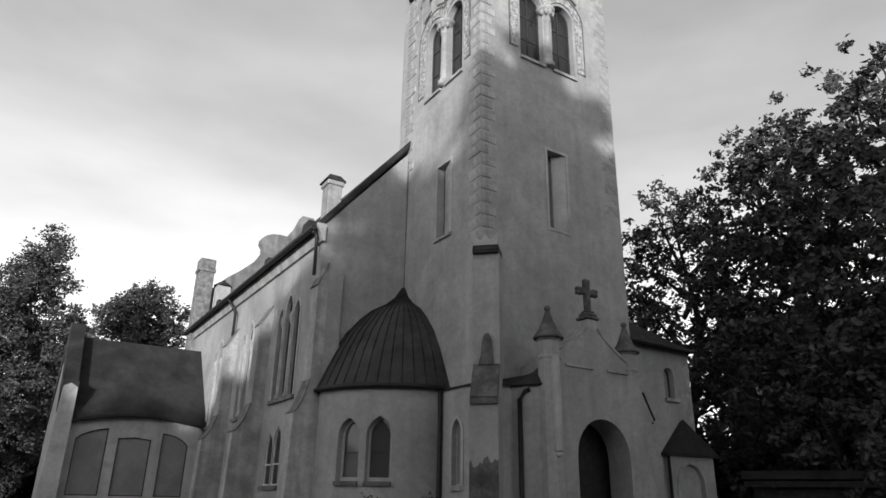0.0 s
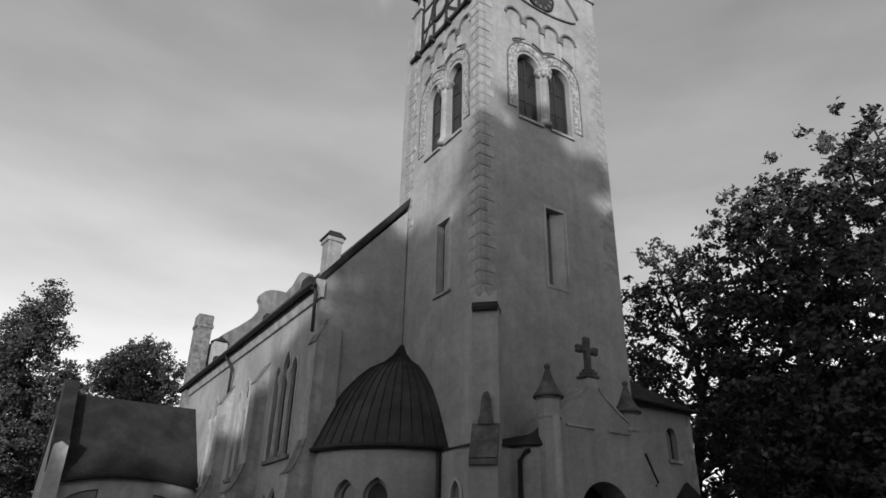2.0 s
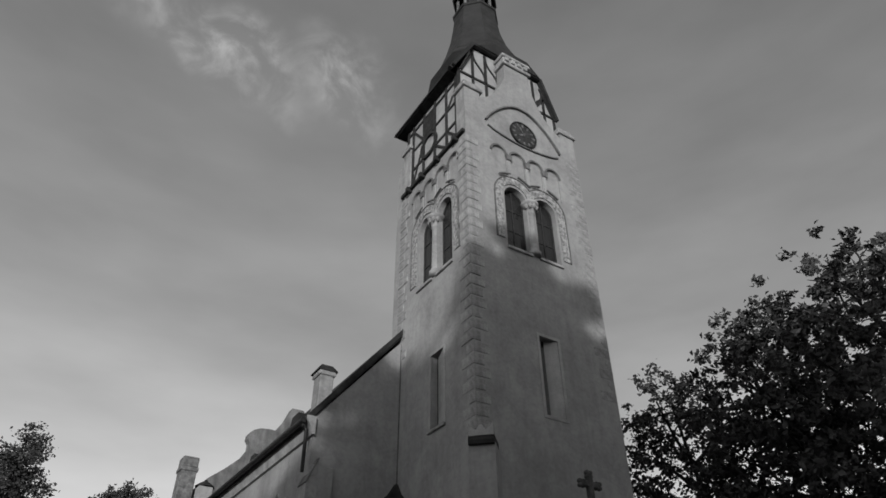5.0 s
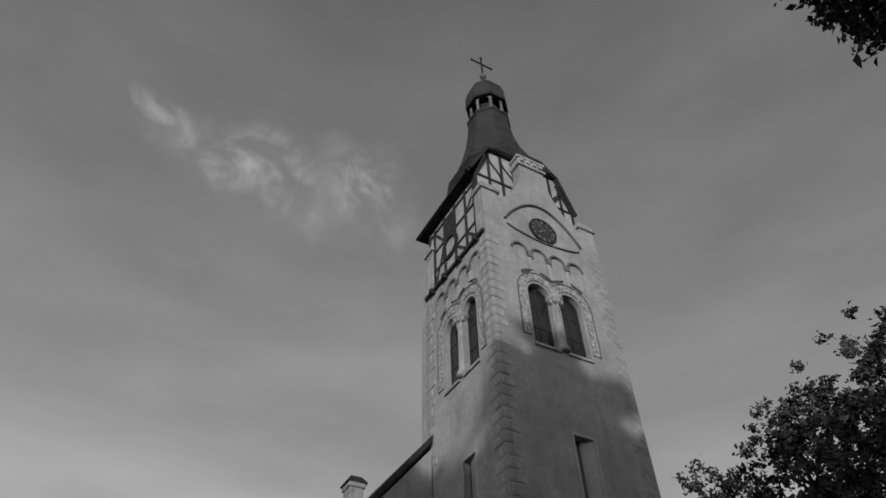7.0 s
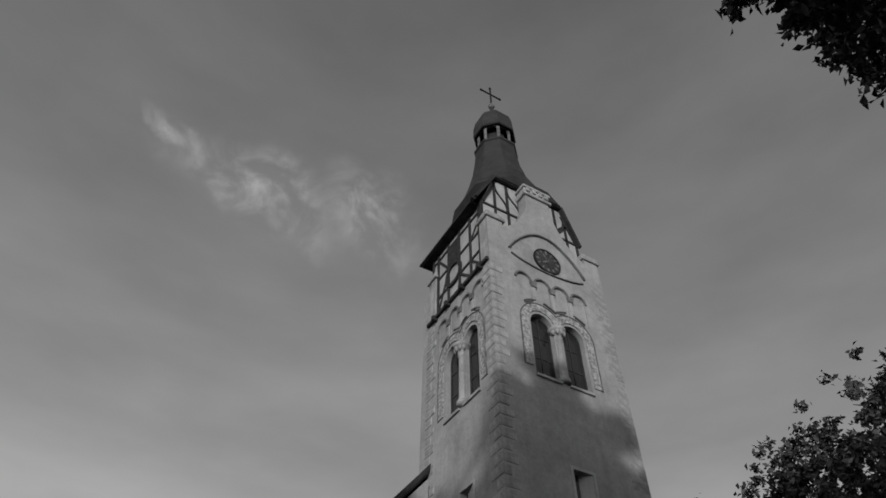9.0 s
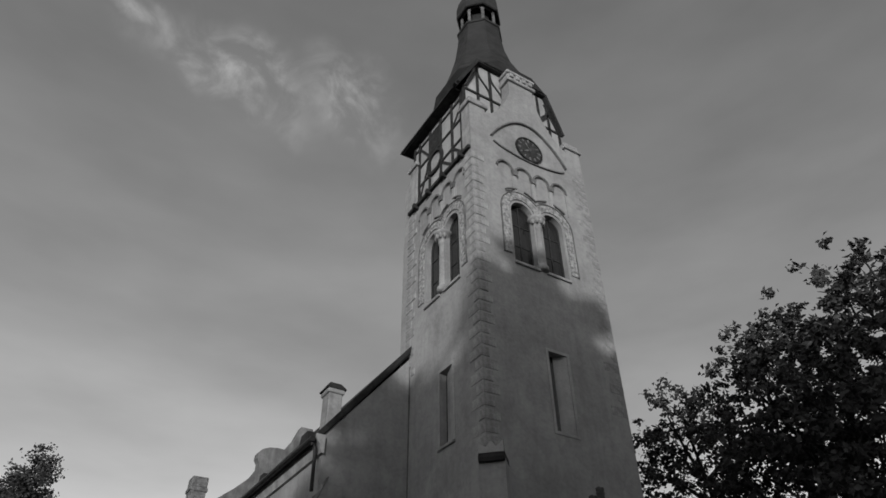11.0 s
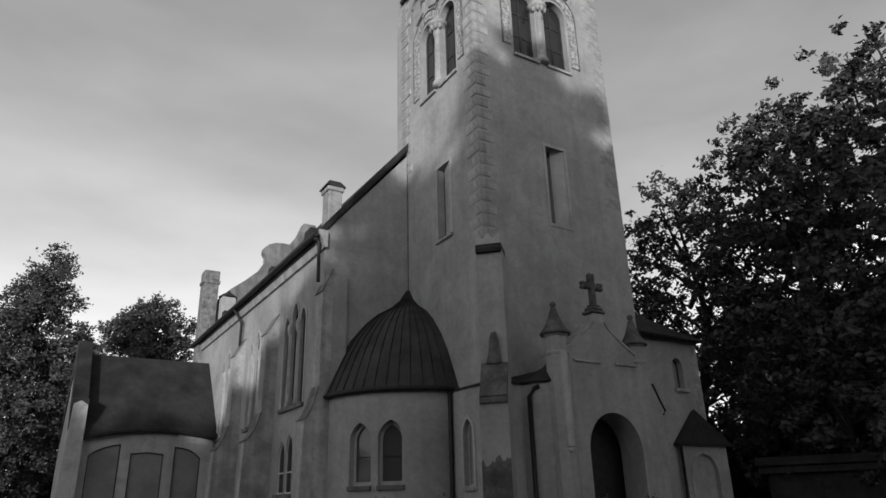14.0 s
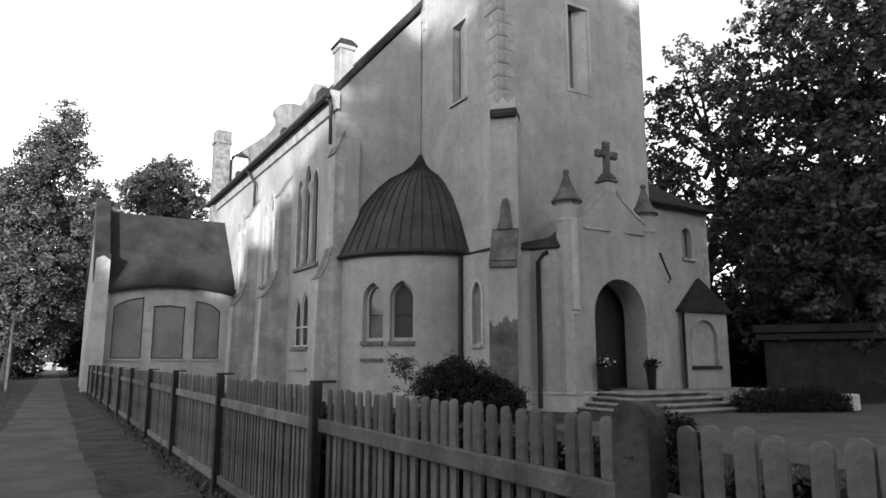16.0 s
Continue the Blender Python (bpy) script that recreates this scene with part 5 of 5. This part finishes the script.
tree(31.4, 16.8, 20.6, 5.8, 12, "leaning dark maple beside the church yard", twigs=950, per=26, size=0.145, bare=0.10, lobes=34, cloud=0.38, taper=0.3)
tree(31.3, 25.2, 20.0, 5.7, 13, "open-crowned tree behind the church", twigs=850, per=24, size=0.14, bare=0.12, lobes=30, cloud=0.42, taper=0.3)
tree(33.5, 0.0, 16.5, 6.5, 14, "tall dark maple at the yard's edge", twigs=950, per=34, size=0.14, bare=0.08, lobes=28, cloud=0.5, taper=0.35)
tree(-2.3, 61.5, 22.1, 5.8, 15, "tall leafy street tree beside the footpath", M_LEAF_FAR, twigs=1900, per=40, size=0.12, bare=0.12, lobes=34, cloud=0.5, taper=0.65, lean=(3.4, 0.0))
tree(10.6, 76.0, 23.0, 6.2, 16, "round-crowned tree behind the side hall", M_LEAF, twigs=1900, per=34, size=0.16, bare=0.2, lobes=26, cloud=0.6, taper=0.3)
tree(-6.5, 72.0, 19.0, 5.6, 17, "dark street tree beside the footpath", M_LEAF, twigs=1300, per=18, size=0.24, bare=0.06, lobes=24, cloud=0.6)
tree(4.4, 82.0, 19.5, 4.8, 18, "distant dark tree beside the path", M_LEAF, twigs=900, per=18, size=0.26, bare=0.08, lobes=18, cloud=0.6)
tree(10.6, -2.45, 20.6, 4.6, 19, "tall tree whose twigs overhang the yard", twigs=1300, per=30, size=0.12, bare=0.7, lobes=26, cloud=0.32, taper=0.2)


# the row across the street whose shade lies on the church
for k, (l, h, r) in enumerate(((9, 23, 6.5), (2, 24, 6.0), (-3.5, 19.5, 4.0), (18, 24, 7), (-8.0, 15, 3.6), (-13, 12.5, 3.4), (-18.5, 11.5, 3.2), (-24, 13.5, 3.6))):
    tree(-0.60 * 26 + 0.80 * l, -0.80 * 26 - 0.60 * l, h, r, 30 + k, "tall dense tree across the street", twigs=520, per=30, size=0.5, bare=0.06, lobes=24, cloud=0.9, taper=0.3)


def thicket(name, label, category, blobs, seed, material, twigs, per, size, cloud, kind=""):
    """A dense low mass of leaves over blobs of (x, y, z, radius)."""
    rng = np.random.default_rng(seed)
    ends, p = sprays(rng, [(Vector(b[:3]), b[3]) for b in blobs], twigs, per, cloud)
    p = p[p[:, 2] > 0.02]
    ob = part(name, leaf_mesh(rng, p, size, material), None)
    return tagged(ob, label, category, kind=kind)


rb = random.Random(5)
thicket("undergrowth", "dark dense undergrowth below the yard's trees", "undergrowth", [(37 + rb.uniform(-2, 2) - 0.1 * k, 27 - 1.5 * k, rb.uniform(1.0, 3.2), rb.uniform(2.0, 3.2)) for k in range(20)], 51, M_BUSH, 900, 26, 0.26, 0.8, "stuff")
thicket("undergrowth", "dark undergrowth along the path's far end", "undergrowth", [(-9 + 1.0 * k + rb.uniform(-1, 1), 66 + rb.uniform(-6, 12), rb.uniform(0.8, 2.6), rb.uniform(1.8, 2.8)) for k in range(7)] + [(4.5 + 1.2 * k, 72, 2.5, 2.6) for k in range(6)], 52, M_BUSH, 900, 24, 0.28, 0.8, "stuff")
ring = []
for k in range(150):
    a = 2 * math.pi * k / 150
    r = rb.uniform(120, 165)
    if not (abs(math.degrees(a) - 90) < 2.0):
        ring.append((r * math.cos(a), r * math.sin(a), rb.uniform(3, 6), rb.uniform(6, 9)))
thicket("far_woods", "far dark woods all round", "woods", ring, 53, M_LEAF, 4200, 14, 1.0, 2.6, "stuff")

# bushes and potted flowers by the church
thicket("bush", "low dark juniper bush by the chapel wall", "bush", [(9.0, 15.5, 0.85, 0.5), (9.4, 15.3, 1.15, 0.45), (9.75, 15.0, 0.95, 0.5), (10.1, 14.75, 0.75, 0.5), (10.45, 14.5, 0.5, 0.45), (9.5, 15.1, 0.5, 0.6), (10.0, 14.8, 0.4, 0.55)], 54, M_BUSH, 900, 44, 0.03, 0.16)
thicket("bush", "low dark spreading juniper beside the yard", "bush", [(18.7 + 0.42 * k, 13.3 - 0.2 * k, 0.22 + 0.05 * (k % 3), 0.4) for k in range(7)], 55, M_BUSH, 700, 40, 0.028, 0.14)
thicket("bush", "slender bare-stemmed rose bush by the chapel", "bush", [(7.85, 15.1, 0.9, 0.2), (7.8, 15.1, 1.25, 0.22), (7.7, 15.15, 1.5, 0.18), (7.9, 15.05, 0.45, 0.2)], 56, M_LEAF, 60, 8, 0.04, 0.15)
thicket("bush", "clipped dark bush behind the gate post", "bush", [(2.47, 2.2, 1.27, 0.09), (2.53, 2.1, 1.25, 0.07), (2.48, 2.16, 1.05, 0.13), (2.48, 2.16, 0.8, 0.14), (2.48, 2.16, 0.4, 0.16)], 57, M_BUSH, 500, 26, 0.009, 0.03)
rh = random.Random(21)
thicket("hedge", "low dark hedge close behind the picket fence", "hedge", [(2.36 + rh.uniform(-0.04, 0.05), 0.3 + 0.09 * k, 0.22 + 0.36 * (k % 3) + rh.uniform(-0.08, 0.05), 0.2) for k in range(90)], 59, M_BUSH, 4200, 28, 0.022, 0.05)
thicket("hedge", "small dark hedge beside the path", "hedge", [(-3.4 - 0.5 * k, 42 + 0.8 * k, 0.8, 1.0) for k in range(6)], 58, M_BUSH, 260, 30, 0.12, 0.4)


def planter(x, y, z, seed, petals):
    p = empty("planter", x, y, z, "dark flower tub with small pale blossoms beside the door" if petals else "dark flower tub with trailing leaves beside the door", "planter", "tubs by the door")
    part("tub", lathe([(0.0, z), (0.12, z), (0.17, z + 0.68), (0.19, z + 0.72), (0.17, z + 0.74), (0.15, z + 0.66), (0, z + 0.66)], (x, y, 0), 16), M_IRON, p)
    rng = np.random.default_rng(seed)
    q = np.array([x, y, z + 0.84]) + rng.normal(size=(260, 3)) * np.array([0.11, 0.11, 0.09])
    part("leaves", leaf_mesh(rng, q, 0.05, M_BUSH), None, p)
    if petals:
        q = np.array([x, y, z + 0.92]) + rng.normal(size=(60, 3)) * np.array([0.12, 0.12, 0.08])
        part("blossoms", leaf_mesh(rng, q, 0.035, M_FLOWER), None, p)


planter(15.45, 16.0, 0.6, 61, True)
planter(17.45, 15.95, 0.6, 62, False)

# grass tufts along the verge and the church's foot
rng = np.random.default_rng(70)
n = 5200
q = np.stack([np.where(rng.random(n) < 0.5, rng.normal(1.9, 0.08, n), rng.normal(-1.5, 0.3, n)), rng.uniform(1.5, 40, n) ** 1.0, np.zeros(n)], 1)
q2 = np.stack([rng.uniform(2.4, 10, 9000), rng.uniform(2.5, 22, 9000), np.zeros(9000)], 1)
q3 = np.stack([rng.uniform(-9, -1.3, 7000), rng.uniform(4, 45, 7000), np.zeros(7000)], 1)
q = np.concatenate([q, q2, q3])
h = rng.uniform(0.03, 0.09, len(q))
ang = rng.uniform(0, math.pi, len(q))
lean = rng.normal(size=(len(q), 2)) * 0.05
v = np.stack([q + np.stack([np.cos(ang) * 0.02, np.sin(ang) * 0.02, 0 * h], 1), q - np.stack([np.cos(ang) * 0.02, np.sin(ang) * 0.02, 0 * h], 1), q + np.stack([lean[:, 0], lean[:, 1], h], 1)], 1).reshape(-1, 3)
gm = bpy.data.meshes.new("grass")
gm.from_pydata(v.tolist(), [], np.arange(len(v)).reshape(-1, 3).tolist())
gm.materials.append(M_WEED)
tagged(new("grass", gm), "short rough grass beside path and fence", "grass", kind="stuff")

# ---- beyond the yard: shed and house ----
shed = empty("shed", 29.5, 17.0, 0, "low dark flat-roofed wooden shed under the trees", "shed")
sm = pose(29.2, 16.6, 0, 0, 0, -60)
part("wall", box(-2.6, 0, 0, 2.6, 3.0, 2.55, 0, None, sm), M_TIMBER, shed)
part("roof", box(-3.0, -0.5, 2.75, 3.0, 3.3, 3.1, 0.03, None, sm), M_SHED, shed)
part("fascia", box(-2.9, -0.35, 2.45, 2.9, -0.2, 2.7, 0, None, sm), M_TIMBER, shed)
for a in (-2.4, -0.2):
    part("door", box(a, -0.06, 0.1, a + 1.9, 0.0, 2.1, 0.01, None, sm), M_SHED, shed)
house = empty("house", 45.0, 19.0, 0, "dark grey house half hidden behind trees", "house")
hm = pose(44.0, 20.0, 0, 0, 0, -62)
part("wall", box(-9, 0, 0, 9, 8, 11.0, 0, None, hm), M_HOUSE, house)
part("roof", sheet([[hm @ Vector(p) for p in q] for q in ([(-9.5, -0.6, 10.9), (9.5, -0.6, 10.9), (9.5, 4, 14.5), (-9.5, 4, 14.5)], [(-9.5, 8.6, 10.9), (9.5, 8.6, 10.9), (9.5, 4, 14.5), (-9.5, 4, 14.5)])], 0.2), M_ROOF, house)
hf = hm @ Matrix(((1, 0, 0, 0), (0, 0, -1, 0), (0, 1, 0, 0), (0, 0, 0, 1)))
for a in (-6.5, -3.2, 0.1, 3.4, 6.7):
    for z in (1.4, 4.6, 7.8):
        w = part("window", slab(rect(a - 0.6, z, a + 0.6, z + 1.7), [rect(a - 0.5, z + 0.1, a + 0.5, z + 1.6)], hf, 0.0, 0.07), M_WHITE, house)
        part("pane", slab(rect(a - 0.5, z + 0.1, a + 0.5, z + 1.6), [], hf, 0.0, 0.03), M_GLASS, w)
        part("glazing_bar", slab(rect(a - 0.04, z + 0.1, a + 0.04, z + 1.6), [], hf, 0.02, 0.06), M_WHITE, w)
tagged(part("marker_stone", box(21.75, 11.85, 0, 22.2, 12.25, 0.52, 0.04), M_WHITE), "small whitewashed stone block at the yard's edge", "stone")
part_pole = empty("pole", -1.4, 40.5, 0, "thin pale wooden pole beside the path", "pole")
part("shaft", tube([(-1.4, 40.5, 0), (-1.35, 40.5, 3.9)], 0.06), M_STONE, part_pole)
for k in range(7):
    x, y = -5.5 + 0.85 * k + rb.uniform(-0.2, 0.2), 108 + rb.uniform(-3, 3)
    tagged(part("gate_post", box(x, y, 0, x + 0.35, y + 0.35, rb.uniform(1.2, 2.4), 0.03), M_WHITE), "distant pale post at the path's end", "post", "pale posts far down the path")
sign = empty("road_sign", 0.05, 75.0, 0, "round pale road sign on a thin pole", "road sign")
part("pole", tube([(0.05, 75.05, 0), (0.05, 75.05, 2.3)], 0.04, 8), M_STONE, sign)
part("disc", slab(ring_of(0.05, 2.0, 0.1, 0.32, 24)[0], [], facing("-y", (0, 75.0, 0)), 0.0, 0.03), M_WHITE, sign)
far_wall = empty("garden_wall", 2.0, 112, 0, "low pale garden wall far down the path", "wall")
part("wall", box(0.4, 112, 0, 3.4, 112.3, 1.1, 0.03), M_STONE, far_wall)
part("pier", box(3.0, 111.9, 0, 3.5, 112.4, 2.3, 0.04), M_WHITE, far_wall)
